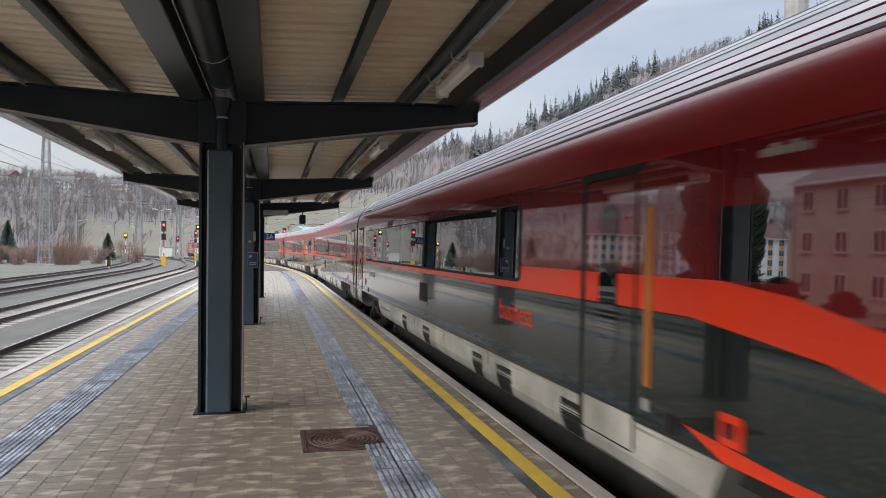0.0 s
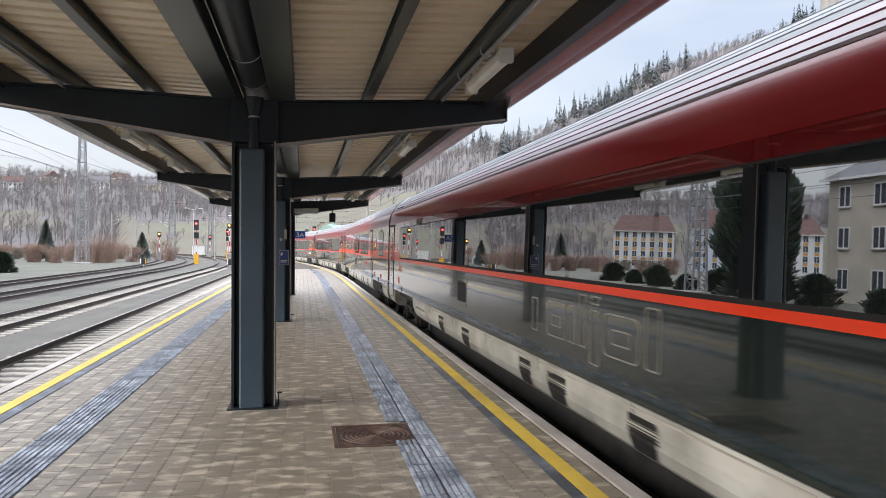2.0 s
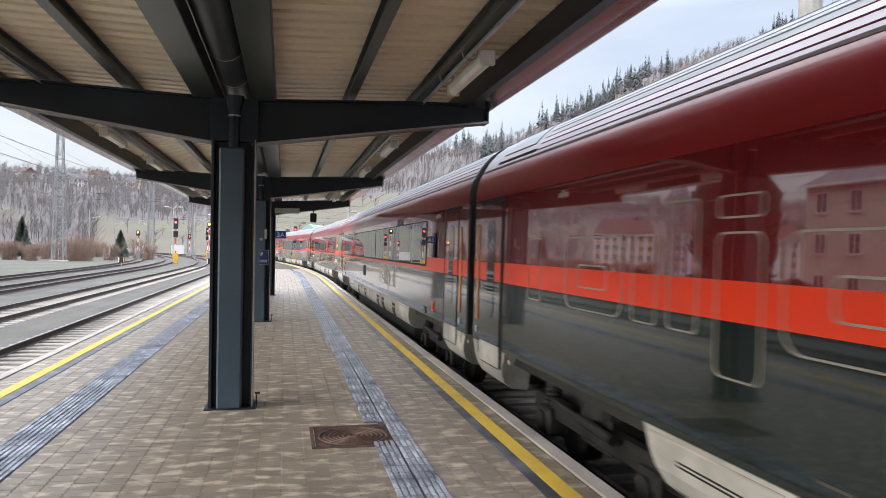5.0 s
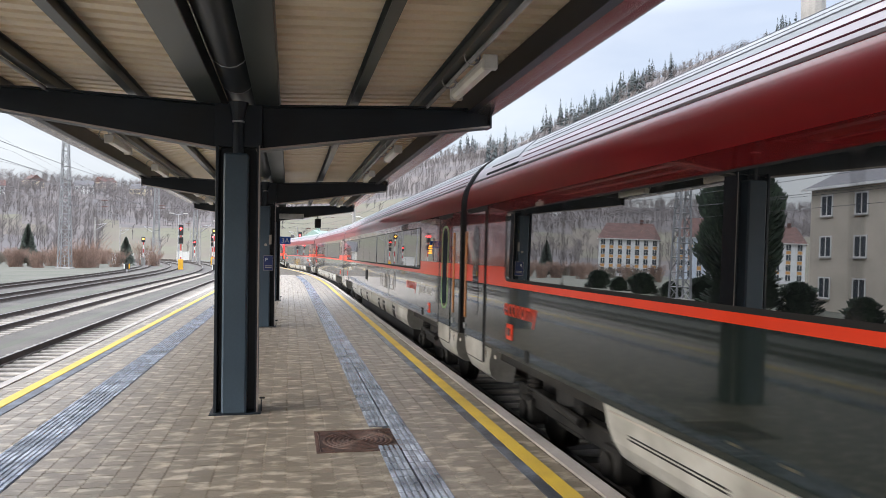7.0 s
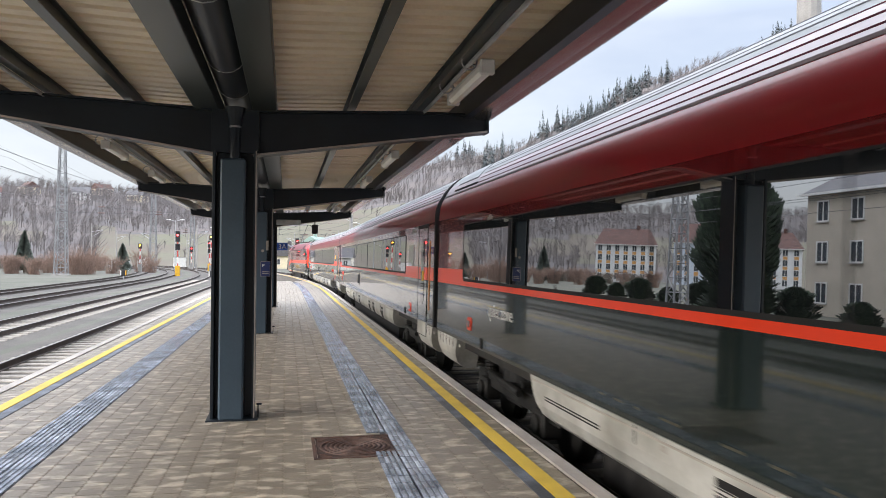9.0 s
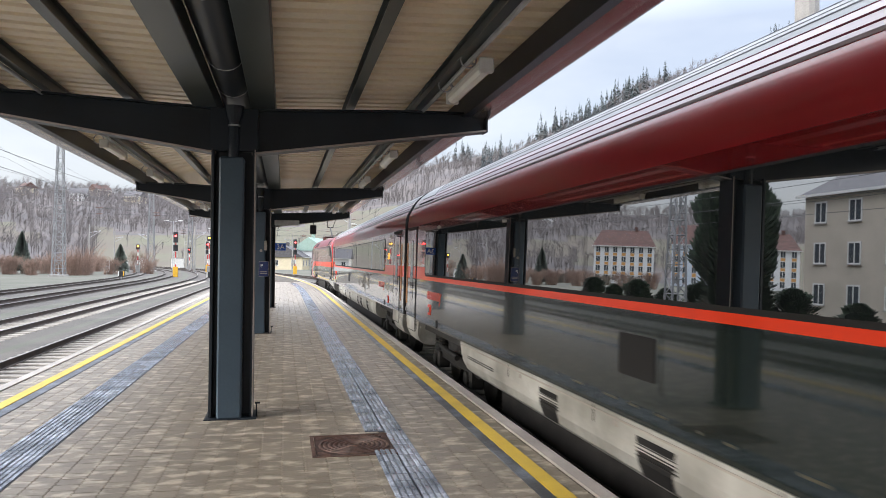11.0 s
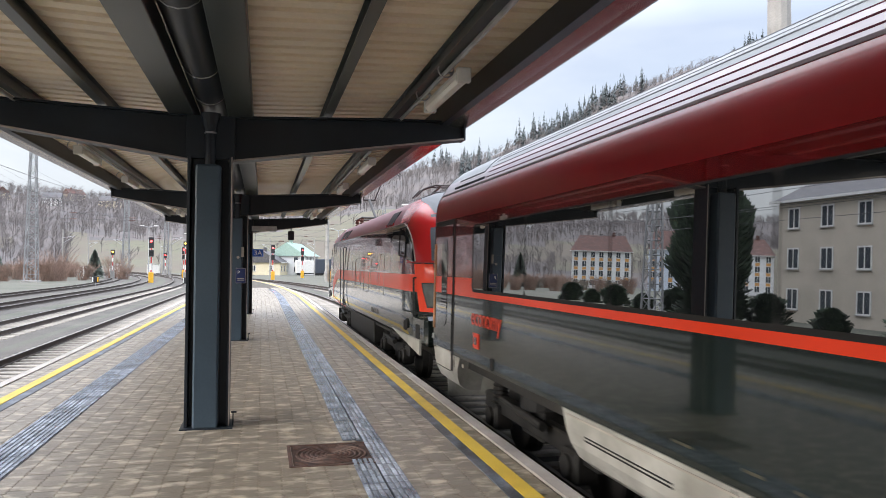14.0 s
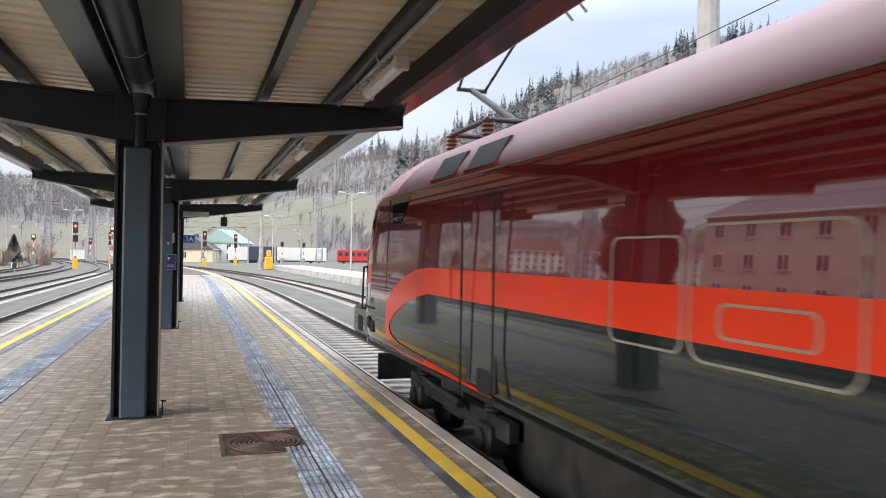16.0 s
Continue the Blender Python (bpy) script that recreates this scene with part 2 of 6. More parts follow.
def add_tube(bm, a, b, r0, r1=None, sides=10, mat=0):
    a, b = Vector(a), Vector(b)
    d = b - a
    q = d.to_track_quat("Z", "Y").to_matrix().to_4x4()
    made = bmesh.ops.create_cone(bm, cap_ends=True, segments=sides, radius1=r0, radius2=r0 if r1 is None else r1, depth=d.length, matrix=Matrix.Translation((a + b) / 2) @ q)
    for f in {f for v in made["verts"] for f in v.link_faces}:
        f.material_index = mat
    return bm


def tubes(*rows, sides=10):
    bm = bmesh.new()
    for r in rows:
        add_tube(bm, *r, sides=sides)
    return bm


def polytube(pts, rad, sides=5, bm=None):
    """One unbroken tube along a path."""
    pts = [Vector(q) for q in pts]

    def ring(i):
        d = (pts[min(i + 1, len(pts) - 1)] - pts[max(i - 1, 0)]).normalized()
        u = d.orthogonal().normalized() if abs(d.z) > 0.95 else d.cross(Vector((0, 0, 1))).normalized()
        v = d.cross(u)
        return [pts[i] + rad * (u * math.cos(a) + v * math.sin(a)) for a in [k * 2 * math.pi / sides for k in range(sides)]]
    return sweep(len(pts), ring, bm=bm)


def turned(x, y, rows, sides=12):
    """One body turned about an upright axis, from rows of (radius, height)."""
    return sweep(len(rows), lambda i: [Vector((x + rows[i][0] * math.cos(a), y + rows[i][0] * math.sin(a), rows[i][1])) for a in [k * 2 * math.pi / sides for k in range(sides)]])


def sweep(points, ring, closed=True, caps=True, bm=None, mat=0):
    """ring: function(i) -> list of Vectors at station i."""
    bm = bm or bmesh.new()
    rows = [[bm.verts.new(v) for v in ring(i)] for i in range(points)]
    k = len(rows[0])
    for a, b in zip(rows, rows[1:]):
        for j in range(k if closed else k - 1):
            f = bm.faces.new((a[j], a[(j + 1) % k], b[(j + 1) % k], b[j]))
            f.material_index = mat
    if caps and closed:
        bm.faces.new(rows[0][::-1]).material_index = mat
        bm.faces.new(rows[-1]).material_index = mat
    return bm


def text_part(name, body, size, mat, parent, m, label="", shear=0.0):
    cu = bpy.data.curves.new(name, "FONT")
    cu.body, cu.size, cu.extrude, cu.shear = body, size, 0.002, shear
    ob = new(name + "_curve", cu)
    me = bpy.data.meshes.new_from_object(ob.evaluated_get(bpy.context.evaluated_depsgraph_get()))
    bpy.data.objects.remove(ob)
    me.materials.clear()
    me.materials.append(mat)
    out = new(name, me)
    out.parent = parent
    out.matrix_basis = m
    if label:
        tagged(out, label)
    return out


# ---- plan of the lines: straight, then a long curve to the left ----
ZR = -0.55          # top of rail; the platform is at 0
Y_BEND, R_BEND, A_BEND = 41.0, 375.0, 0.2


def along(s, x):
    """Point at the distance s along the station, x to the right of the canopy's axis, and the heading there."""
    if s < Y_BEND:
        return Vector((x, s, 0)), 0.0
    a = min(A_BEND, (s - Y_BEND) / R_BEND)
    on = max(0.0, s - Y_BEND - A_BEND * R_BEND)
    return Vector((-on * math.sin(a), on * math.cos(a), 0)) + Vector((-R_BEND + 4.2 + (R_BEND + x - 4.2) * math.cos(a), Y_BEND + (R_BEND + x - 4.2) * math.sin(a), 0)), a


def strip(name, s_list, x0, x1, z0, z1, mat, parent=None, label=""):
    """A bar of rectangular section that follows the station's line."""
    def ring(i):
        s = s_list[i]
        a, b = along(s, x0)[0], along(s, x1)[0]
        return [Vector((a.x, a.y, z0)), Vector((b.x, b.y, z0)), Vector((b.x, b.y, z1)), Vector((a.x, a.y, z1))]
    return part(name, sweep(len(s_list), ring), mat, parent, label)


S_PLAT = [-14, 0, 10, 20, 30, 38, 41] + list(range(44, 140, 4))
X_L, X_R = -3.86, 2.58


def leftline(s, x):
    """The same for the lines west of the platform, which bend later."""
    if s < 75:
        return Vector((x, s, 0)), 0.0
    a = (s - 75) / 390.0
    return Vector((-390.0 - 5.5 + (390.0 + x + 5.5) * math.cos(a), 75 + (390.0 + x + 5.5) * math.sin(a), 0)), a


def smoothstep(a, b, v):
    t = min(1, max(0, (v - a) / (b - a)))
    return t * t * (3 - 2 * t)


# ---- ground and hills ----
def ground_sheet():
    bm = bmesh.new()
    bmesh.ops.create_grid(bm, x_segments=8, y_segments=8, size=3000, matrix=Matrix.Translation((0, 0, -0.78)))
    tagged(part("ground", bm, M_GROUND), "grey gravel station yard with thin winter grass", "ground", kind="structure")


RIDGE = [(-180, 7), (-100, 8), (-60, 5.0), (-35, 4.9), (-25, 4.9), (-18, 5.0), (-13, 4.8), (-5, 5.0), (0, 5.4), (5, 6.4), (10, 7.4), (13, 7.8), (16, 8.4), (21.6, 10.4), (28, 13.5), (33, 14.9), (38, 15.7), (50, 15), (70, 12), (100, 9), (180, 7)]


def ridge_angle(az):
    for (a, u), (b, v) in zip(RIDGE, RIDGE[1:]):
        if a <= az <= b:
            return u + (v - u) * smoothstep(a, b, az)
    return 7.0


def hill_z(az, d):
    foot, top = 235.0, 640.0
    h = math.tan(radians(ridge_angle(az))) * top
    k = min(1.25, max(0.0, (d - foot) / (top - foot)))
    n = noise.noise(Vector((math.sin(radians(az)) * d * 0.012, math.cos(radians(az)) * d * 0.012, 3)))
    z = h * (k ** 1.15 if k <= 1 else 1 - (k - 1) * 0.9)
    return -0.9 + z * (1 + 0.06 * n * (1 if k < 0.9 else 0.4)) + 5 * n * min(1, k * 3)


def polar(az, d):
    return Vector((math.sin(radians(az)) * d, math.cos(radians(az)) * d, hill_z(az, d)))


def hills():
    bm = bmesh.new()
    az = [a * 1.5 for a in range(-120, 121)]
    ds = [225, 240, 260, 285, 315, 350, 390, 430, 475, 520, 560, 600, 640, 690, 760]
    rows = [[bm.verts.new(polar(a, d)) for d in ds] for a in az]
    for ra, rb in zip(rows, rows[1:]):
        for j in range(len(ds) - 1):
            f = bm.faces.new((ra[j], ra[j + 1], rb[j + 1], rb[j]))
            c = f.calc_center_median()
            d = c.xy.length
            n = noise.noise(Vector((c.x * 0.008, c.y * 0.008, 9)))
            az_c = math.degrees(math.atan2(c.x, c.y))
            f.material_index = 1 if d < 430 and (n > 0.2 or (-13 < az_c < 9 and d < 400 + 90 * n)) else 0
    tagged(part("hillside", bm, [M_HILL, M_MEADOW], smooth=True), "wooded hillside in winter with pale meadows, tones kept close to suggest haze", "hill", kind="structure")


def woods():
    rng = random.Random(5)
    verts, faces = [], []

    def spruce(x, y, z, h, fat, lean):
        for k in range(84):
            t = rng.random() ** 1.15
            zc = z + h * (0.05 + 0.93 * t)
            rad = h * 0.19 * fat * (1.02 - t) ** 0.85 * rng.uniform(0.55, 1.12) + 0.12
            a = rng.random() * 6.283
            w = rng.uniform(0.22, 0.5)
            cx = x + lean * h * t
            b = len(verts)
            verts.extend([(cx, y, zc + 0.055 * h), (cx + rad * math.cos(a - w), y + rad * math.sin(a - w), zc - rng.uniform(0.1, 0.4) * rad), (cx + rad * math.cos(a + w), y + rad * math.sin(a + w), zc - rng.uniform(0.1, 0.4) * rad)])
            faces.append((b, b + 1, b + 2))

    count = 0
    while count < 900:
        az, d = rng.uniform(-30, 62), rng.uniform(300, 655)
        patch = noise.noise(Vector((az * 0.11, d * 0.011, 4)))
        right = smoothstep(12, 22, az)
        if rng.random() > (0.75 * right) * (0.1 + 1.5 * max(0, patch + 0.1)) + (0.28 * (1 + 2.0 * patch) if d > 600 and az > 13 else 0):
            continue
        p, h = polar(az, d), rng.uniform(9, 15) + 11 * rng.random() ** 2
        p.z -= 1.5
        lean = rng.uniform(-0.03, 0.03)
        fat = rng.uniform(0.75, 1.2)
        spruce(p.x, p.y, p.z, h, fat, lean)
        count += 1
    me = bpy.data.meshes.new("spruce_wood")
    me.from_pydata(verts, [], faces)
    me.materials.append(M_HAZE_SPRUCE)
    tagged(new("spruce_wood", me), "spruce wood on the hill, its green greyed towards haze", "trees", kind="stuff")

    verts, faces = [], []
    for _ in range(12500):
        az, d = rng.uniform(-48, 55), 238 + 412 * rng.random() ** 0.8
        p, h = polar(az, d), rng.uniform(3.5, 8) + 4 * rng.random() ** 3
        n = noise.noise(Vector((p.x * 0.008, p.y * 0.008, 9)))
        if d < 430 and (n > 0.22 or (-13 < az < 9 and d < 400 + 90 * n)) and rng.random() < 0.93:
            continue
        lean = rng.uniform(-0.06, 0.06) * h
        spread = h * rng.uniform(0.26, 0.46)
        b = len(verts)
        verts.extend([(p.x - 0.13, p.y, p.z - 1), (p.x + 0.13, p.y, p.z - 1), (p.x + lean + 0.03, p.y, p.z + 0.8 * h), (p.x + lean - 0.03, p.y, p.z + 0.8 * h)])
        faces.append((b, b + 1, b + 2, b + 3))
        for k in range(22):
            a, t = rng.random() * 6.283, rng.uniform(0.25, 0.8)
            out, rise = spread * rng.uniform(0.35, 1.0), rng.uniform(-0.05, 0.34) * h * (1.15 - t)
            dx, dy = math.cos(a), math.sin(a)
            z0 = p.z + h * t
            sx0 = p.x + lean * t
            w = rng.uniform(0.035, 0.08)
            b = len(verts)
            verts.extend([(sx0 - w, p.y, z0), (sx0 + w, p.y, z0 - 0.5 * w), (sx0 + dx * out + 0.3 * w, p.y + dy * out, z0 + rise + 0.16 * h), (sx0 + dx * out - 0.3 * w, p.y + dy * out, z0 + rise + 0.17 * h)])
            faces.append((b, b + 1, b + 2, b + 3))
    me = bpy.data.meshes.new("bare_wood")
    me.from_pydata(verts, [], faces)
    me.materials.append(M_BARE)
    tagged(new("bare_wood", me), "leafless grey-brown deciduous wood on the slopes, paled for haze", "trees", kind="stuff")


# ---- platform ----
def platform():
    e = thing("platform", (0, 0, 0), "island platform with brown-grey interlocking pavers and pale concrete edges", "platform", kind="structure")
    ss = [s for s in S_PLAT if s < 116]

    def ring(i):
        a, b = leftline(ss[i], X_L + 0.02)[0], along(ss[i], X_R - 0.02)[0]
        return [Vector((a.x, a.y, -0.78)), Vector((b.x, b.y, -0.78)), Vector((b.x, b.y, -0.012)), Vector((a.x, a.y, -0.012))]
    part("bed", sweep(len(ss), ring), M_JOINT, e)
    # copings, yellow lines, bitumen strips
    strip("coping", ss, X_R - 0.12, X_R + 0.02, -0.16, 0.012, M_COPING, e)
    strip("yellow_line", ss, 2.135, 2.285, -0.01, 0.010, M_YELLOW, e)
    strip("dark_strip", ss, 2.02, 2.13, -0.01, 0.006, M_BITUMEN, e)

    def lstrip(name, x0, x1, z0, z1, mat):
        def lring(i):
            a, b = leftline(ss[i], x0)[0], leftline(ss[i], x1)[0]
            return [Vector((a.x, a.y, z0)), Vector((b.x, b.y, z0)), Vector((b.x, b.y, z1)), Vector((a.x, a.y, z1))]
        return part(name, sweep(len(ss), lring), mat, e)
    lstrip("coping", X_L - 0.02, X_L + 0.12, -0.16, 0.012, M_COPING)
    lstrip("yellow_line", -3.43, -3.28, -0.01, 0.010, M_YELLOW)
    lstrip("dark_strip", -3.27, -3.13, -0.01, 0.006, M_BITUMEN)
    return e


# interlocking paver: a block with kinked long sides
def paver_outline(w=0.2, d=0.16, k=0.011):
    """Block with toothed ends that fit the next column, which is set half a block on."""
    hw, hd = w / 2 - 0.0022, d / 2 - 0.0016
    tooth = [(-hd, 0.0), (-0.06, k), (-0.02, -k), (0.0, 0.0), (0.02, k), (0.06, -k), (hd, 0.0)]
    return [(hw + q, y) for y, q in tooth] + [(-hw + q, y) for y, q in tooth[::-1]]


TACTILE_X = (1.11, -2.32)


def paver_rows():
    """Places of the pavers: x, y, tilt."""
    rng = random.Random(11)
    out = []
    j = 0
    x = -3.66
    while x < 2.47:
        y = 1.0 + (0.08 if j % 2 else 0.0)
        lane = any(abs(x - tx) < 0.12 for tx in TACTILE_X)
        while y < 62 and not lane:
            bx = along(y, x)[0].x - x if x > -1 else 0
            if not (0.36 < x < 1.10 and 7.50 < y < 8.24):
                out.append((x + bx, y, rng.uniform(-0.0035, -0.001)))
            y += 0.16
        x += 0.2
        j += 1
    return out


def pavers(e):
    shape = paver_outline()
    n = len(shape)
    inset = [(x * 0.975, y * 0.99) for x, y in shape]
    me = bpy.data.meshes.new("paver")
    me.from_pydata([(x, y, -0.03) for x, y in shape] + [(x, y, -0.004) for x, y in shape] + [(x, y, 0.0) for x, y in inset], [], [tuple(range(2 * n, 3 * n))] + [(i, (i + 1) % n, n + (i + 1) % n, n + i) for i in range(n)] + [(n + i, n + (i + 1) % n, 2 * n + (i + 1) % n, 2 * n + i) for i in range(n)])
    me.materials.append(M_PAVER_P)
    rows = paver_rows()
    near = [r for r in rows if 6.0 < r[1] < 9.3 and -0.75 < r[0] < 1.95][:290]
    seen = {(r[0], r[1]) for r in near}
    for x, y, z in near:
        ob = new("paver", me)
        ob.location = (x, y, z)
        ob.parent = e
    verts, faces = [], []
    for x, y, z in rows:
        if (x, y) in seen:
            continue
        b = len(verts)
        use = y < 26
        if use:
            verts.extend([(x + u, y + v, z - 0.012) for u, v in shape])
            verts.extend([(x + u, y + v, z) for u, v in inset])
            faces.append(tuple(range(b + n, b + 2 * n)))
            faces.extend((b + i, b + (i + 1) % n, b + n + (i + 1) % n, b + n + i) for i in range(n))
        else:
            verts.extend([(x + u, y + v, z) for u, v in ((-0.096, -0.0795), (0.096, -0.0795), (0.096, 0.0795), (-0.096, 0.0795))])
            faces.append((b, b + 1, b + 2, b + 3))
    y = -13.9
    while y < 0.9:
        x = -3.66
        while x < 2.47:
            b = len(verts)
            verts.extend([(x + u, y + v, -0.003) for u, v in ((-0.096, -0.0765), (0.096, -0.0765), (0.096, 0.0765), (-0.096, 0.0765))])
            faces.append((b, b + 1, b + 2, b + 3))
            x += 0.2
        y += 0.16
    far = bpy.data.meshes.new("paving")
    far.from_pydata(verts, [], faces)
    far.materials.append(M_PAVER)
    ob = new("paving", far)
    ob.parent = e
    tagged(ob, "worn interlocking concrete pavers", kind="stuff")


def tactile(e):
    """Ribbed guidance slabs, 0.42 m wide in two files of 0.21 m, each with raised ribs."""
    rng = random.Random(3)
    for tx in TACTILE_X:
        verts, faces, kinds = [], [], []

        def slab(x0, x1, y0, y1, z0, z1, tip=0.0):
            b = len(verts)
            c = 0.004
            verts.extend([(x0, y0, z0), (x1, y0, z0), (x1, y1, z0), (x0, y1, z0), (x0 + c, y0 + c, z1), (x1 - c, y0 + c, z1), (x1 - c, y1 - c, z1 + tip), (x0 + c, y1 - c, z1 + tip)])
            faces.extend([(b + 4, b + 5, b + 6, b + 7), (b, b + 1, b + 5, b + 4), (b + 1, b + 2, b + 6, b + 5), (b + 2, b + 3, b + 7, b + 6), (b + 3, b, b + 4, b + 7)])
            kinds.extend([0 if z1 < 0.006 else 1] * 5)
        y = 1.0
        while y < 58:
            bx = along(y, tx)[0].x - tx if tx > 0 else 0
            hit = tx > 0 and 7.42 < y < 8.30
            for f in range(2):
                x0 = tx - 0.21 + 0.21 * f + bx
                if hit and f == 0:
                    continue
                slab(x0 + 0.003, x0 + 0.207, y + 0.003, y + 0.197, -0.012, 0.003 + rng.uniform(-0.001, 0.001))
                tip = rng.uniform(-0.005, 0.005)
                if y < 58:
                    for k in range(4):
                        slab(x0 + 0.006 + 0.051 * k, x0 + 0.045 + 0.051 * k, y + 0.008, y + 0.192, 0.001, 0.010, tip)
            y += 0.2
        me = bpy.data.meshes.new("guidance_strip")
        me.from_pydata(verts, [], faces)
        me.materials.append(M_TACTILE_SHADE)
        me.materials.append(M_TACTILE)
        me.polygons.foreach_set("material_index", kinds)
        ob = new("guidance_strip", me)
        ob.parent = e
        tagged(ob, "wet blue-grey ribbed tactile guidance slabs, groove shade and glints put in the colour", kind="stuff")


def manhole():
    e = thing("manhole_cover", (0.735, 7.87, 0), "rusty brown cast iron cover set in the paving", "manhole cover")
    bm = bmesh.new()
    for r in ((-0.42, 0.42, -0.42, -0.385), (-0.42, 0.42, 0.385, 0.42), (-0.42, -0.385, -0.385, 0.385), (0.385, 0.42, -0.385, 0.385)):
        add_box(bm, *r, -0.03, 0.008, bevel=0.003)
    part("frame", bm, M_RUST, e)
    part("lid", boxes((-0.38, 0.38, -0.38, 0.38, -0.03, 0.0), bevel=0.004), M_RUST_SHADE, e)
    for k in range(7):
        bm = bmesh.new()
        r = 0.05 + 0.048 * k
        m = 24

        def ring(i, r=r):
            a = i * 2 * math.pi / m
            return [Vector((q * math.cos(a), q * math.sin(a), z)) for q, z in ((r - 0.013, 0.0), (r - 0.009, 0.010), (r + 0.009, 0.010), (r + 0.013, 0.0))]
        sweep(m + 1, ring, closed=False, bm=bm)
        part("raised_ring", bm, M_RUST, e)
    for sx_, sy_ in ((-1, -1), (1, -1), (-1, 1), (1, 1)):
        for k in range(3):
            part("corner_rib", boxes((sx_ * 0.36, sx_ * (0.25 + 0.03 * k), sy_ * (0.345 - 0.04 * k) - 0.011, sy_ * (0.345 - 0.04 * k) + 0.011, 0.0, 0.008)), M_RUST, e)
    part("lifting_slot", boxes((0.29, 0.35, 0.29, 0.35, 0.0, 0.005)), M_RUBBER, e)


# ---- canopy ----
CX = -0.55
COLUMNS = [-0.5, 9.5, 19.5, 29.5]


def column(y):
    e = thing("canopy_column", (CX, y, 0), "dark blue-grey painted steel H-section canopy column", "column", "canopy columns")
    b = 0.248
    part("flange", boxes((-b, -b + 0.035, -0.16, 0.16, -0.02, 3.12), bevel=0.004), M_STEEL, e)
    part("flange", boxes((b - 0.035, b, -0.16, 0.16, -0.02, 3.12), bevel=0.004), M_STEEL, e)
    part("web", boxes((-b + 0.035, b - 0.035, -0.02, 0.02, -0.02, 3.6), bevel=0.003), M_STEEL, e)
    part("casing", boxes((-0.155, 0.125, -0.235, -0.02, 0.0, 3.02), bevel=0.022), M_CASING, e)
    part("base_plate", boxes((-0.29, 0.29, -0.25, 0.25, -0.02, 0.012), bevel=0.003), M_STEEL, e)
    part("flange_edge", boxes((b - 0.012, b + 0.002, -0.163, -0.1605, 0.0, 3.12)), M_EDGE, e)
    bm = tubes((((0.0, -0.12, 3.0)), (0.0, -0.12, 3.42), 0.062), sides=14)
    add_tube(bm, (0.0, -0.12, 3.42), (0.0, -0.12, 3.62), 0.066, 0.12, 14)
    part("downpipe", bm, M_STEEL, e, "round downpipe with funnel below the gutter", smooth=False)
    part("pipe_ring", tubes(((0.0, -0.12, 3.385), (0.0, -0.12, 3.405), 0.07), sides=14), M_GALV, e)
    bm = tubes(((0.29, -0.1, 0.0), (0.29, -0.1, 0.16), 0.008), ((0.27, -0.1, 0.16), (0.33, -0.1, 0.16), 0.012), sides=6)
    part("earthing_lug", bm, M_STEEL, e)
    return e


def cross_beam(y):
    e = thing("canopy_beam", (CX, y, 0), "dark steel tapered canopy cross beam", "beam", "canopy beams")

    def arm(sgn, tip):
        x0 = 0.2

        def prof(x):
            k = (x - x0) / (tip - x0)
            return 3.08 + 0.40 * k, 3.60 + 0.085 * min(1, k * 1.4)
        xs = [x0 + (tip - x0) * k / 6 for k in range(7)]

        def web(i):
            lo, hi = prof(xs[i])
            return [Vector((sgn * xs[i], -0.012, lo)), Vector((sgn * xs[i], 0.012, lo)), Vector((sgn * xs[i], 0.012, hi)), Vector((sgn * xs[i], -0.012, hi))]

        def fl(i, which):
            z = prof(xs[i])[which]
            return [Vector((sgn * xs[i], -0.11, z - 0.012)), Vector((sgn * xs[i], 0.11, z - 0.012)), Vector((sgn * xs[i], 0.11, z + 0.008)), Vector((sgn * xs[i], -0.11, z + 0.008))]
        part("web", sweep(7, web), M_STEEL, e)
        part("bottom_flange", sweep(7, lambda i: fl(i, 0)), M_STEEL, e)
        part("top_flange", sweep(7, lambda i: fl(i, 1)), M_STEEL, e)
        part("flange_edge", sweep(7, lambda i: [Vector((sgn * xs[i], -0.113 + 0.003 * q, prof(xs[i])[0] + z)) for q, z in ((0, -0.013), (1, -0.013), (1, 0.009), (0, 0.009))]), M_EDGE, e)
        lo, hi = prof(tip)
        part("end_plate", boxes((sgn * tip - 0.008, sgn * tip + 0.008, -0.12, 0.12, lo - 0.02, hi + 0.02)), M_STEEL, e)
    arm(1, 3.06)
    arm(-1, 2.92)
    part("head_stub", boxes((-0.27, 0.27, -0.12, 0.12, 3.10, 3.60), bevel=0.004), M_STEEL, e)
    return e


def deck_z(x):
    return 3.80 + 0.04 * abs(x - CX)


Y_ROOF0, Y_ROOF1 = -4.0, 31.2


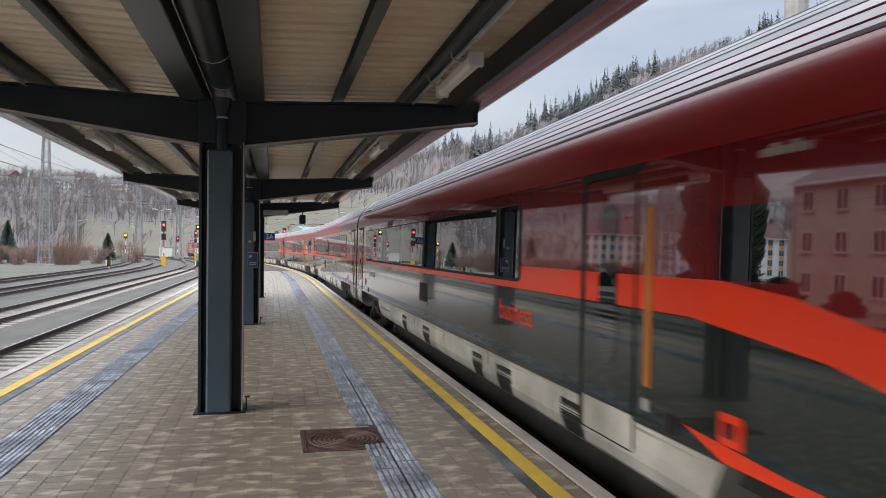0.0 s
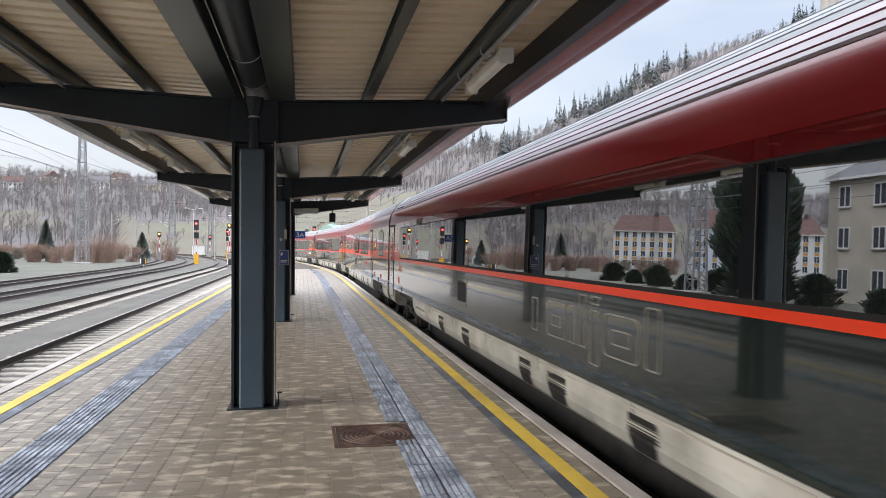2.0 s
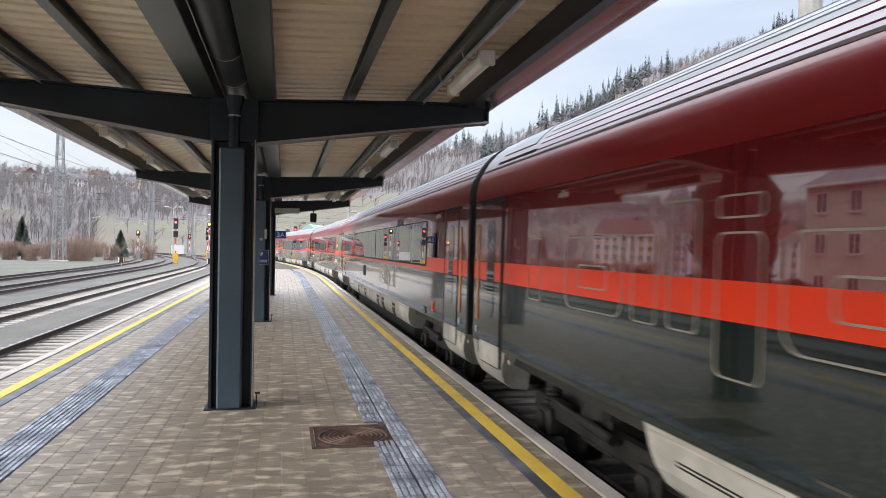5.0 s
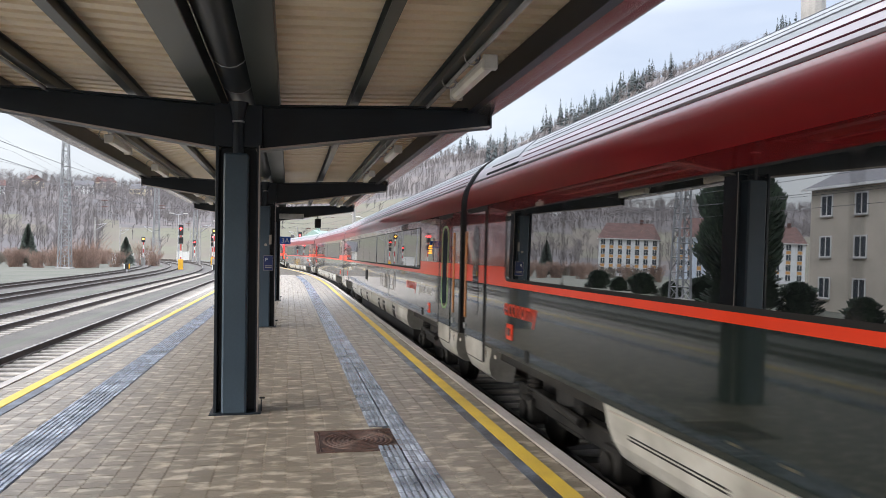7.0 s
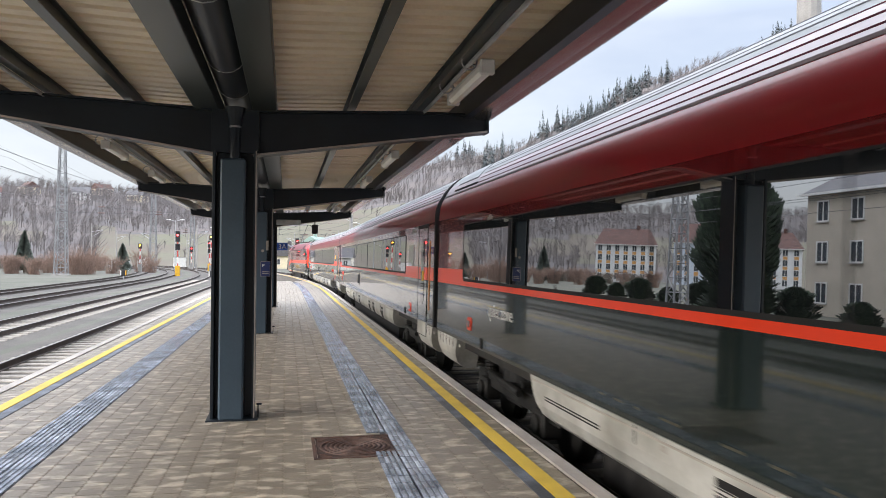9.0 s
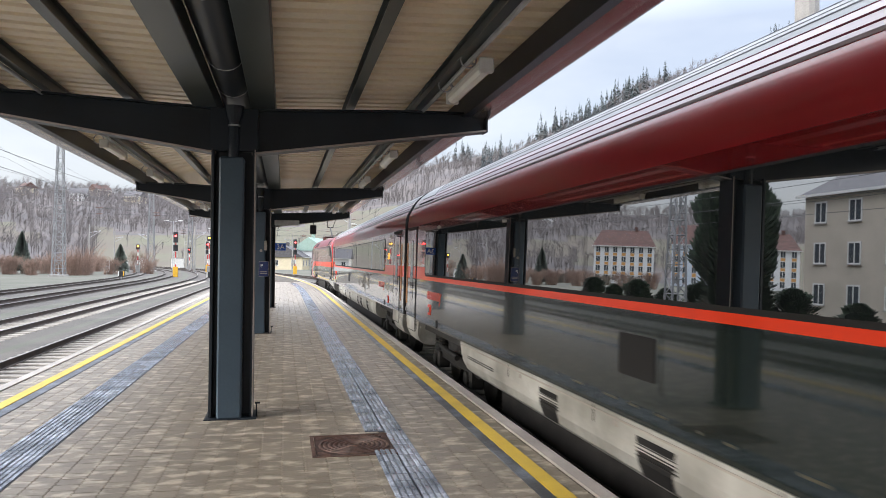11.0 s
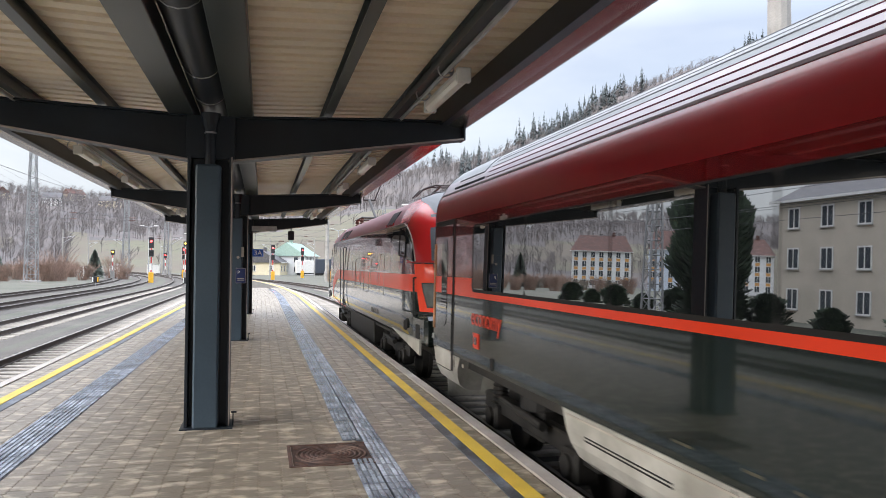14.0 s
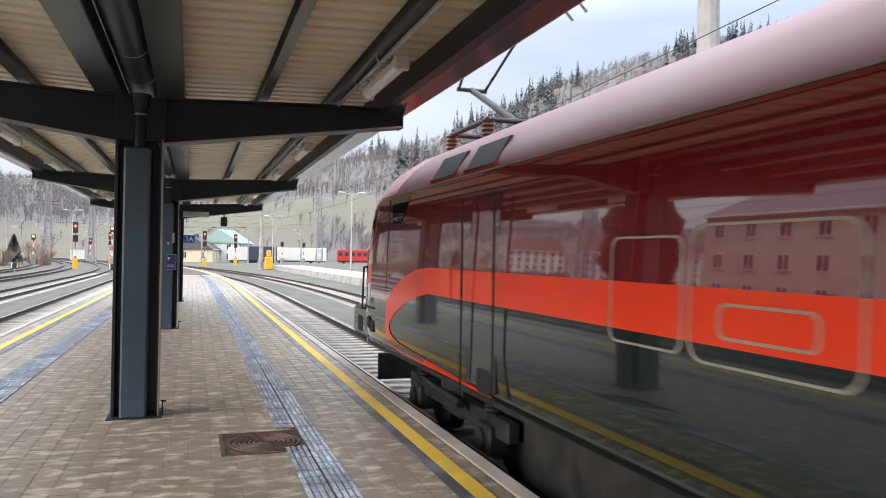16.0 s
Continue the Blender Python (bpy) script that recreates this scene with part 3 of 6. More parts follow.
def canopy_roof():
    e = thing("canopy_roof", (0, 0, 0), "butterfly platform roof with beige corrugated soffit and dark steel purlins", "canopy")
    for sgn, xs in ((1, (0.81, 1.66)), (-1, (-1.75, -2.60))):
        for x in xs:
            z = deck_z(x)
            bm = boxes((x - 0.05, x + 0.05, Y_ROOF0, Y_ROOF1 - 0.3, z - 0.026, z - 0.016), (x - 0.05, x + 0.05, Y_ROOF0, Y_ROOF1 - 0.3, z - 0.16, z - 0.148), (x - 0.006, x + 0.006, Y_ROOF0, Y_ROOF1 - 0.3, z - 0.148, z - 0.026))
            part("purlin", bm, M_PURLIN, e)
    for x, sgn in ((2.47, 1), (-3.43, -1)):
        z = deck_z(x)
        lip = 0.158 if sgn > 0 else 0.07
        part("eaves_channel", boxes((min(x - sgn * (lip + 0.10), x - sgn * lip), max(x - sgn * (lip + 0.10), x - sgn * lip), Y_ROOF0, Y_ROOF1 - 0.1, z - 0.27, z - 0.02), bevel=0.004), M_STEEL, e)
        part("eaves_sheet", sweep(2, lambda i: [Vector((x + sgn * u, (Y_ROOF0, Y_ROOF1)[i], z + w)) for u, w in ((-lip, -0.268), (-0.02, -0.290), (0.05, -0.305), (0.05, -0.28), (-lip, -0.25))]), M_FASCIA, e, "glossy roof edge sheet that mirrors the train")
        part("fascia", boxes((x + sgn * 0.065 - 0.012, x + sgn * 0.065 + 0.012, Y_ROOF0, Y_ROOF1, z - 0.30, z + 0.12), bevel=0.004), M_FASCIA, e, "sheet-metal roof edge")
        part("fascia_lip", boxes((x + sgn * 0.10 - 0.022, x + sgn * 0.10 + 0.022, Y_ROOF0, Y_ROOF1, z - 0.12, z - 0.10)), M_FASCIA, e)
    for x0, x1 in ((-1.02, -0.74), (-0.36, -0.08)):
        part("centre_beam", boxes((x0, x1, Y_ROOF0, Y_ROOF1 - 0.3, 3.605, 3.80), bevel=0.008), M_PURLIN, e)
    bm = bmesh.new()

    def ring(i):
        y = (Y_ROOF0, Y_ROOF1 - 0.2)[i]
        return [Vector((CX + 0.19 * math.cos(a), y, 3.86 + 0.19 * math.sin(a))) for a in [math.pi + math.pi * k / 8 for k in range(9)]]
    sweep(2, ring, closed=False, bm=bm)
    part("gutter", bm, M_STEEL, e, smooth=True)
    for y in (5.9, 7.9, 9.1, 13.9, 18.9):
        part("gutter_joint", sweep(2, lambda i: [Vector((CX + 0.194 * math.cos(a), y + 0.02 * i, 3.86 + 0.194 * math.sin(a))) for a in [math.pi + math.pi * k / 8 for k in range(9)]]), M_GALV, e)
    for x in (1.70, -2.64):
        part("conduit", tubes(((x, Y_ROOF0, deck_z(x) - 0.20), (x, Y_ROOF1 - 0.6, deck_z(x) - 0.20), 0.022), sides=8), M_GALV, e, "thin galvanised cable conduit")
    # corrugated deck: trapezoidal ribs that run across the platform
    for sgn, x0, x1 in ((1, -0.36, 2.48), (-1, -0.74, -3.44)):
        pitch, y = 0.25, Y_ROOF0
        prof = []
        while y < Y_ROOF1:
            prof += [(y, 0.0), (y + 0.15, 0.0), (y + 0.162, 0.055), (y + 0.232, 0.055)]
            y += pitch
        bm = bmesh.new()
        rows = [[bm.verts.new((x, yy, deck_z(x) + zz)) for yy, zz in prof] for x in (x0, x1)]
        for j in range(len(prof) - 1):
            bm.faces.new((rows[0][j], rows[0][j + 1], rows[1][j + 1], rows[1][j]))
        part("deck_sheet", bm, M_SOFFIT, e, "beige corrugated sheet")
        bm = bmesh.new()
        a = [bm.verts.new((x, yy, deck_z(x) + 0.10)) for x in (x0, x1) for yy in (Y_ROOF0, Y_ROOF1)]
        bm.faces.new((a[0], a[1], a[3], a[2]))
        part("roof_skin", bm, M_GALV, e)
    return e


def tube_light(x, y, group):
    z = deck_z(x) - 0.16
    e = thing("tube_light", (x, y, z), "long white fluorescent canopy light, off", "lamp", group)
    part("body", boxes((-0.052, 0.052, -0.68, 0.68, -0.105, -0.055), bevel=0.012), M_WHITE, e)
    bm = bmesh.new()
    sweep(2, lambda i: [Vector((0.062 * math.cos(a), (-0.66, 0.66)[i], -0.125 + 0.062 * math.sin(a))) for a in [math.pi * k / 9 * 2 for k in range(9)]], bm=bm)
    part("diffuser", bm, M_LAMP, e, "round milky diffuser", smooth=False)
    for sg in (-1, 1):
        part("end_cap", boxes((-0.068, 0.068, sg * 0.66, sg * 0.715, -0.19, -0.05), bevel=0.012), M_WHITE, e)
        part("hoop", tubes(*[((-0.12 + 0.075 * math.cos(a), sg * 0.5, -0.03 + 0.075 * math.sin(a)), (-0.12 + 0.075 * math.cos(b), sg * 0.5, -0.03 + 0.075 * math.sin(b)), 0.008) for a, b in [(k * math.pi / 5, (k + 1) * math.pi / 5) for k in range(10)]], sides=5), M_GALV, e, "galvanised hanging hoop")
        part("hanger", tubes(((-0.1, sg * 0.45, -0.03), (-0.02, sg * 0.45, -0.07), 0.014), sides=6), M_GALV, e)
    return e


# ---- tracks ----
RAIL = [(-0.07, -0.172), (0.07, -0.172), (0.07, -0.16), (0.012, -0.145), (0.012, -0.045), (0.036, -0.03), (0.036, -0.004), (-0.036, -0.004), (-0.036, -0.03), (-0.012, -0.045), (-0.012, -0.145), (-0.07, -0.16)]
SLEEPER_MESH = None


def track(name, x, line, s0, s1, sleepers_from, sleepers_to, label):
    global SLEEPER_MESH
    e = thing(name, (0, 0, 0), label, "railway track", kind="structure")
    ss = [s0]
    while ss[-1] < s1:
        ss.append(ss[-1] + 4)

    def bed(i):
        out = []
        for off, z in ((-2.3, -0.80), (-1.45, ZR - 0.205), (1.45, ZR - 0.205), (2.3, -0.80)):
            p = line(ss[i], x + off)[0]
            out.append(Vector((p.x, p.y, z)))
        return out
    part("ballast_bed", sweep(len(ss), bed), M_BALLAST, e)
    for side in (-1, 1):
        def rail(i):
            out = []
            for off, z in RAIL:
                p = line(ss[i], x + side * 0.7535 + off)[0]
                out.append(Vector((p.x, p.y, ZR + z)))
            return out

        def head(i):
            out = []
            for off, z in ((-0.03, -0.004), (0.03, -0.004), (0.027, 0.0), (-0.027, 0.0)):
                p = line(ss[i], x + side * 0.7535 + off)[0]
                out.append(Vector((p.x, p.y, ZR + z)))
            return out
        r = part("rail", sweep(len(ss), rail), M_RAIL, e)
        part("running_surface", sweep(len(ss), head), M_RAILTOP, r)
    if SLEEPER_MESH is None:
        bm = boxes((-1.3, 1.3, -0.13, 0.13, -0.2, 0.0), bevel=0.02)
        SLEEPER_MESH = bpy.data.meshes.new("sleeper")
        bm.to_mesh(SLEEPER_MESH)
        bm.free()
        SLEEPER_MESH.materials.append(M_SLEEPER)
    s = sleepers_from
    while s < sleepers_to:
        p, a = line(s, x)
        ob = new("sleeper", SLEEPER_MESH)
        ob.matrix_world = pose(p.x, p.y, ZR - 0.168, 0, 0, math.degrees(a))
        ob.parent = e
        s += 0.62
    return e


# ---- train ----
def sx(z):
    return 1.412 - 0.0175 * max(0.0, z - 1.16)


def rrect(y0, y1, z0, z1, r, seg=4):
    pts = []
    for cy, cz, a0 in ((y1 - r, z1 - r, 0), (y0 + r, z1 - r, 90), (y0 + r, z0 + r, 180), (y1 - r, z0 + r, 270)):
        for k in range(seg + 1):
            a = radians(a0 + 90 * k / seg)
            pts.append((cy + r * math.cos(a), cz + r * math.sin(a)))
    return pts


def plate(pts, o0, o1, side=-1, bm=None, mat=0):
    """A plate on the train's side from an outline of (y, z), between two distances out from the wall."""
    bm = bm or bmesh.new()
    a = [bm.verts.new((side * (sx(z) + o0), y, z)) for y, z in pts]
    b = [bm.verts.new((side * (sx(z) + o1), y, z)) for y, z in pts]
    n = len(pts)
    fs = [bm.faces.new(b), bm.faces.new(a[::-1])] + [bm.faces.new((a[i], a[(i + 1) % n], b[(i + 1) % n], b[i])) for i in range(n)]
    for f in fs:
        f.material_index = mat
    bmesh.ops.recalc_face_normals(bm, faces=fs)
    return bm


def outline(pts, w, o0, o1, side=-1, bm=None, skin=sx):
    """A thin frame that follows a closed outline."""
    bm = bm or bmesh.new()
    cy, cz = sum(p[0] for p in pts) / len(pts), sum(p[1] for p in pts) / len(pts)
    hy, hz = max(p[0] for p in pts) - cy, max(p[1] for p in pts) - cz
    inner = [(cy + (y - cy) * (1 - w / hy), cz + (z - cz) * (1 - w / hz)) for y, z in pts]
    n = len(pts)
    v = [[bm.verts.new((side * (skin(z) + o), y, z)) for y, z in ps] for ps, o in ((pts, o0), (pts, o1), (inner, o1), (inner, o0))]
    fs = []
    for q, s in zip(v, v[1:] + v[:1]):
        for i in range(n):
            fs.append(bm.faces.new((q[i], q[(i + 1) % n], s[(i + 1) % n], s[i])))
    bmesh.ops.recalc_face_normals(bm, faces=fs)
    return bm


def loft_body(name, stations, ring, mats, pick, parent, laced=False, soft=0):
    bm = bmesh.new()
    rows = [[bm.verts.new(v) for v in ring(u)] for u in stations]
    k = len(rows[0])
    for a, b in zip(rows, rows[1:]):
        for j in range(k):
            f = bm.faces.new((a[j], a[(j + 1) % k], b[(j + 1) % k], b[j]))
            f.material_index = pick(f.calc_center_median())
    for r, flip in ((rows[0], True), (rows[-1], False)):
        if laced:
            for j in range(k // 2):
                q = [r[j], r[j + 1], r[k - 2 - j], r[k - 1 - j]]
                if len(set(q)) < 3:
                    continue
                f = bm.faces.new(list(dict.fromkeys(q)))
                f.material_index = pick(f.calc_center_median())
            continue
        f = bm.faces.new(r[::-1] if flip else r)
        f.material_index = pick(f.calc_center_median())
    bmesh.ops.recalc_face_normals(bm, faces=bm.faces[:])
    ob = part(name, bm, mats, parent)
    if soft:
        ob.data.polygons.foreach_set("use_smooth", [True] * len(ob.data.polygons))
        ob.modifiers.new("split", "EDGE_SPLIT").split_angle = radians(soft)
    return ob


HALF = 12.98
LOW_END, HIGH_END = -12.88, 13.22
SIDE_Z = [1.12, 1.60, 2.00, 2.26, 2.70, 3.09, 3.13]
ROOF_XZ = [(1.374, 3.22), (1.366, 3.31), (1.348, 3.40), (1.320, 3.48), (1.28, 3.55), (1.19, 3.70), (1.13, 3.772), (1.06, 3.85), (0.90, 3.97), (0.65, 4.07), (0.35, 4.13), (0.0, 4.15)]


def coach_ring(y):
    half = [(sx(z), z) for z in SIDE_Z] + ROOF_XZ
    pts = [(-x, z) for x, z in half] + [(x, z) for x, z in half[-2::-1]]
    return [Vector((x, y, z)) for x, z in pts]


def coach_pick(c):
    if c.z > 3.79:
        return 5
    if c.z > 3.55:
        return 3
    if c.z > 3.14:
        return 4
    return 0 if c.z < 2.0 else 1 if c.z < 2.26 else 2


def bogie(parent, y):
    b = part("bogie", boxes((-1.12, -0.98, y - 1.75, y + 1.75, 0.50, 0.72), (0.98, 1.12, y - 1.75, y + 1.75, 0.50, 0.72), (-1.1, 1.1, y - 0.35, y + 0.35, 0.45, 0.80), bevel=0.02), M_UNDER, parent)
    for dy in (-1.25, 1.25):
        for sg in (-1, 1):
            bm = tubes(((sg * 0.68, y + dy, 0.46), (sg * 0.81, y + dy, 0.46), 0.46), sides=28)
            add_tube(bm, (sg * 0.60, y + dy, 0.46), (sg * 0.68, y + dy, 0.46), 0.49, None, 28)
            part("wheel", bm, M_UNDER, b)
            bm = boxes((sg * 0.95, sg * 1.20, y + dy - 0.19, y + dy + 0.19, 0.30, 0.62), bevel=0.03)
            add_tube(bm, (sg * 1.2, y + dy, 0.46), (sg * 1.24, y + dy, 0.46), 0.12, None, 14)
            part("axle_box", bm, M_UNDER, b)
            part("coil_spring", turned(sg * 1.06, y + dy, [(0.085 if k % 2 else 0.11, 0.60 + 0.026 * k) for k in range(13)]), M_UNDER, b)
    for sg in (-1, 1):
        part("yaw_damper", tubes(((sg * 1.24, y - 0.7, 0.72), (sg * 1.24, y + 0.1, 0.75), 0.05), ((sg * 1.24, y + 0.1, 0.75), (sg * 1.24, y + 0.7, 0.78), 0.03)), M_UNDER, b)
        part("air_spring", tubes(((sg * 0.95, y, 0.78), (sg * 0.95, y, 1.08), 0.28), sides=18), M_RUBBER, b)
    return b


def skirt(parent, y0, y1, louvres=()):
    prof = [(1.405, 1.11), (1.408, 0.93), (1.39, 0.82), (1.335, 0.70), (1.22, 0.61), (1.0, 0.58), (1.0, 1.11)]
    for sg in (-1, 1):
        s = part("skirt", sweep(2, lambda i: [Vector((sg * x, (y0 + 0.55 * (1.11 - z), y1 - 0.55 * (1.11 - z))[i], z)) for x, z in prof]), M_SKIRT, parent)
        for k in range(1, 6):
            y = y0 + (y1 - y0) * k / 6
            part("seam", boxes((sg * 1.402, sg * 1.412, y - 0.006, y + 0.006, 0.95, 1.1)), M_RUBBER, s)
            part("bolt_plate", boxes((sg * 1.402, sg * 1.411, y - 0.5, y - 0.42, 1.0, 1.05), bevel=0.003), M_COPING, s)
        if y1 - y0 > 10:
            for z in (0.935, 0.905):
                part("slot", boxes((sg * 1.398, sg * 1.4125, y1 - 1.9, y1 - 0.5, z, z + 0.012)), M_RUBBER, s)
        part("sill_step", boxes((sg * 1.400, sg * 1.4135, y0 + 0.1, y1 - 0.1, 1.062, 1.078)), M_COPING, s)
        for ly, lw in louvres:
            bm = bmesh.new()
            q = [Vector((sg * x, ly + sy * lw / 2, z)) for x, sy, z in ((1.4115, -1, 1.02), (1.4115, 1, 1.02), (1.398, 1, 0.82), (1.348, 1, 0.695), (1.348, -0.6, 0.695), (1.398, -0.8, 0.82))]
            v = [bm.verts.new(p) for p in q]
            bm.faces.new((v[0], v[1], v[2], v[5]))
            bm.faces.new((v[5], v[2], v[3], v[4]))
            hole = part("opening", bm, M_RUBBER, s)
            for n in range(4):
                part("louvre", boxes((sg * 1.39, sg * 1.416, ly - lw / 2, ly + lw / 2, 0.86 + 0.03 * n, 0.867 + 0.03 * n)), M_UNDER, hole)


def door(parent, y, low, green):
    """A plug door centred at y; low: on the coach's low end."""
    for side in (-1, 1):
        w = 0.46
        d = part("door", plate(rrect(y - w - 0.025, y + w + 0.025, 0.86, 3.09, 0.06), 0.001, 0.003, side), M_RUBBER, parent, "wide plug door flush with the wall")
        for z0, z1, m in ((1.16, 1.99, M_DARK), (2.002, 2.258, M_ORANGE), (2.262, 3.05, M_RED)):
            part("door_leaf", plate([(y - w, z0), (y + w, z0), (y + w, z1), (y - w, z1)], 0.004, 0.012, side), m, d)
        part("door_foot", plate([(y - w, 0.88), (y + w, 0.88), (y + w, 1.155), (y - w, 1.155)], 0.004, 0.012, side), M_SKIRT, d)
        part("door_window", plate(rrect(y - 0.17, y + 0.17, 1.50, 2.84, 0.15), 0.0125, 0.018, side), M_DOORGLASS, d)
        if green:
            part("door_light_ring", outline(rrect(y - 0.27, y + 0.27, 1.44, 2.92, 0.2), 0.035, 0.013, 0.018, side), M_GREENRING, d, "pale green door ring")
        inner = y + w + 0.065 if low else y - w - 0.065
        part("door_pocket", plate([(inner - 0.045, 0.88), (inner + 0.045, 0.88), (inner + 0.045, 3.08), (inner - 0.045, 3.08)], 0.003, 0.007, side), M_RUBBER, d)
        part("door_header", plate([(y - w - 0.12, 3.07), (y + w + 0.12, 3.07), (y + w + 0.12, 3.12), (y - w - 0.12, 3.12)], 0.003, 0.016, side), M_RUBBER, d)
        gy = y - 0.68 if low else y + 0.68
        part("grab_strip", plate([(gy - 0.05, 1.42), (gy + 0.05, 1.42), (gy + 0.05, 2.78), (gy - 0.05, 2.78)], 0.002, 0.010, side), M_AMBER, parent)
        part("door_button", plate(rrect(gy - 0.05, gy + 0.05, 1.24, 1.33, 0.02), 0.002, 0.014, side), M_GALV, parent)


M_GREENRING = material("pale_green_ring", (0.30, 0.52, 0.22), 0.4, var=0.08)


def small_box(parent, y, z, w, h, mat, name, side=-1):
    return part(name, plate(rrect(y - w / 2, y + w / 2, z - h / 2, z + h / 2, 0.02), 0.001, 0.010, side), mat, parent)


def side_words(parent, name, words, size, y, z, mat, side=-1):
    # local x of the letters runs towards the low end on the platform side
    off = sx(z) + 0.004
    m = Matrix.Translation((-off, y, z)) @ Matrix(((0, 0, -1, 0), (-1, 0, 0, 0), (0, 1, 0, 0), (0, 0, 0, 1)))
    return text_part(name, words, size, mat, parent, m)


def logo_outline(parent, y, z, h, u, mat):
    """Large outlined mark of plain rounded frames and bars; h is the height of its low frames, u its stretch."""
    shapes = [(0.0, 0.20, 0.0, 1.0, 0.04), (0.52, 1.10, 0.0, 1.0, 0.12), (0.66, 0.96, 0.30, 0.62, 0.05), (1.18, 1.36, 0.0, 1.0, 0.04), (1.44, 1.62, 0.0, 1.34, 0.04), (1.72, 1.94, -0.34, 1.0, 0.06), (1.72, 1.94, 1.12, 1.34, 0.04), (2.02, 2.72, 0.0, 1.0, 0.13), (2.20, 2.56, 0.30, 0.66, 0.05), (2.82, 3.06, 0.0, 1.30, 0.06)]
    for a, b, c, d, rad in shapes:
        part("outline_mark", outline(rrect(y - b * u, y - a * u, z + c * h, z + d * h, rad * h / 0.55), 0.014, 0.002, 0.006, -1), mat, parent)


def window_group(parent, y0, y1, count, side):
    step = (y1 - y0) / count
    part("window_band", plate(rrect(y0 - 0.07, y1 + 0.07, 2.075, 2.985, 0.10), 0.001, 0.004, side), M_RUBBER, parent)
    for k in range(count):
        a, b = y0 + step * k + 0.012, y0 + step * (k + 1) - 0.012
        part("window_pane", plate(rrect(a, b, 2.115, 2.965, 0.05), 0.0045, 0.010, side), M_GLASS, parent)


def coach(n, ends, layout, words, marks):
    """ends: (at the low end, centre) of each door; layout: window groups (y0, y1, panes)."""
    e = thing("passenger_coach", (0, 0, ZR), "dark red and anthracite express coach with orange stripe, moving", "train coach", "coaches of the train")
    loft_body("body", [LOW_END, -12.4, -9.0, -4.5, 0, 4.5, 9.0, 12.4, HIGH_END], coach_ring, [M_DARK, M_ORANGE, M_RED, M_ROOF, M_ROOFRED, M_ROOFTOP], coach_pick, e, soft=26)
    # raised roof ribs
    for sg in (-1, 1):
        for x, z in ((1.235, 3.625), (1.19, 3.70), (1.13, 3.77), (1.065, 3.845), (0.985, 3.905), (0.90, 3.97)):
            part("roof_rib" if z < 3.80 else "roof_bead", boxes((sg * x - 0.006, sg * x + 0.006, LOW_END + 0.12, HIGH_END - 2.3, z - 0.02, z + 0.003)), M_GROOVE if z < 3.80 else M_MAST, e)
        part("gutter_line", boxes((sg * 1.276 - 0.012, sg * 1.276 + 0.012, LOW_END + 0.05, HIGH_END - 0.05, 3.545, 3.569)), M_ROOF, e)
        # smooth roof end with a grey hatch
        hatch = part("roof_hatch", sweep(2, lambda i: [Vector((sg * x, (HIGH_END - 2.05, HIGH_END - 0.75)[i], z)) for x, z in ((1.175, 3.74), (1.06, 3.862), (0.93, 3.965), (0.92, 3.93), (1.16, 3.70))]), M_HATCH, e, "grey hatch let into the roof end")
        part("hatch_slot", boxes((sg * 1.235 - 0.01, sg * 1.235 + 0.01, HIGH_END - 2.25, HIGH_END - 0.7, 3.60, 3.642)), M_RUBBER, hatch)
    for y in (LOW_END, HIGH_END):
        s = 1 if y > 0 else -1
        part("end_ring", sweep(2, lambda i: [Vector((v.x * (1.004 - 0.01 * i), y + s * 0.06 * i, v.z + 0.004)) for v in coach_ring(0)]), M_RUBBER, e)
    part("gangway_bellows", sweep(7, lambda i: [Vector((v.x * (0.90 if i % 2 else 0.84), HIGH_END + 0.06 + 0.045 * i, 0.5 + (v.z - 0.5) * (0.955 if i % 2 else 0.93))) for v in coach_ring(0)]), M_RUBBER, e)
    # The lower box, unseen behind the skirts, is added to block light below.
    part("underframe", boxes((-1.25, 1.25, -HALF + 0.3, HALF - 0.3, 0.95, 1.12), (-1.1, 1.1, -6.6, 6.6, 0.24, 0.95)), M_UNDER, e)
    bogie(e, -9.5)
    bogie(e, 9.5)
    skirt(e, -7.6, 7.9, [(-5.2, 0.55), (-3.1, 0.6), (-1.9, 0.5), (1.6, 0.6), (3.9, 0.55)])
    skirt(e, LOW_END + 0.04, -11.1)
    skirt(e, 11.6, HIGH_END - 0.04)
    for low, yd in ends:
        door(e, yd, low, (n, low) in ((4, True), (0, False)))
    for yk, lit in marks.get("display", ()):
        small_box(e, yk, 2.50, 0.66, 0.46, M_GLASS, "display_window")
        if lit:
            d = bmesh.new()
            for k in range(4):
                plate([(yk - 0.2, 2.42 + 0.045 * k), (yk + 0.2 - 0.06 * (k % 2), 2.42 + 0.045 * k), (yk + 0.2 - 0.06 * (k % 2), 2.447 + 0.045 * k), (yk - 0.2, 2.447 + 0.045 * k)], 0.0105, 0.012, -1, d)
            part("led_sign", d, M_LED, e, "amber illuminated destination display")
    for yk in marks.get("plates", (-10.25, 10.75)):
        zk = 1.34 if yk < 0 else 1.44
        small_box(e, yk, zk, 0.24, 0.2, M_ORANGE, "marker_plate")
        small_box(e, yk, zk, 0.13, 0.1, M_RED, "marker_inset").location.x = -0.011
        small_box(e, yk + (0.7 if yk < 0 else -0.7), 1.22, 0.11, 0.15, M_RUBBER, "socket")
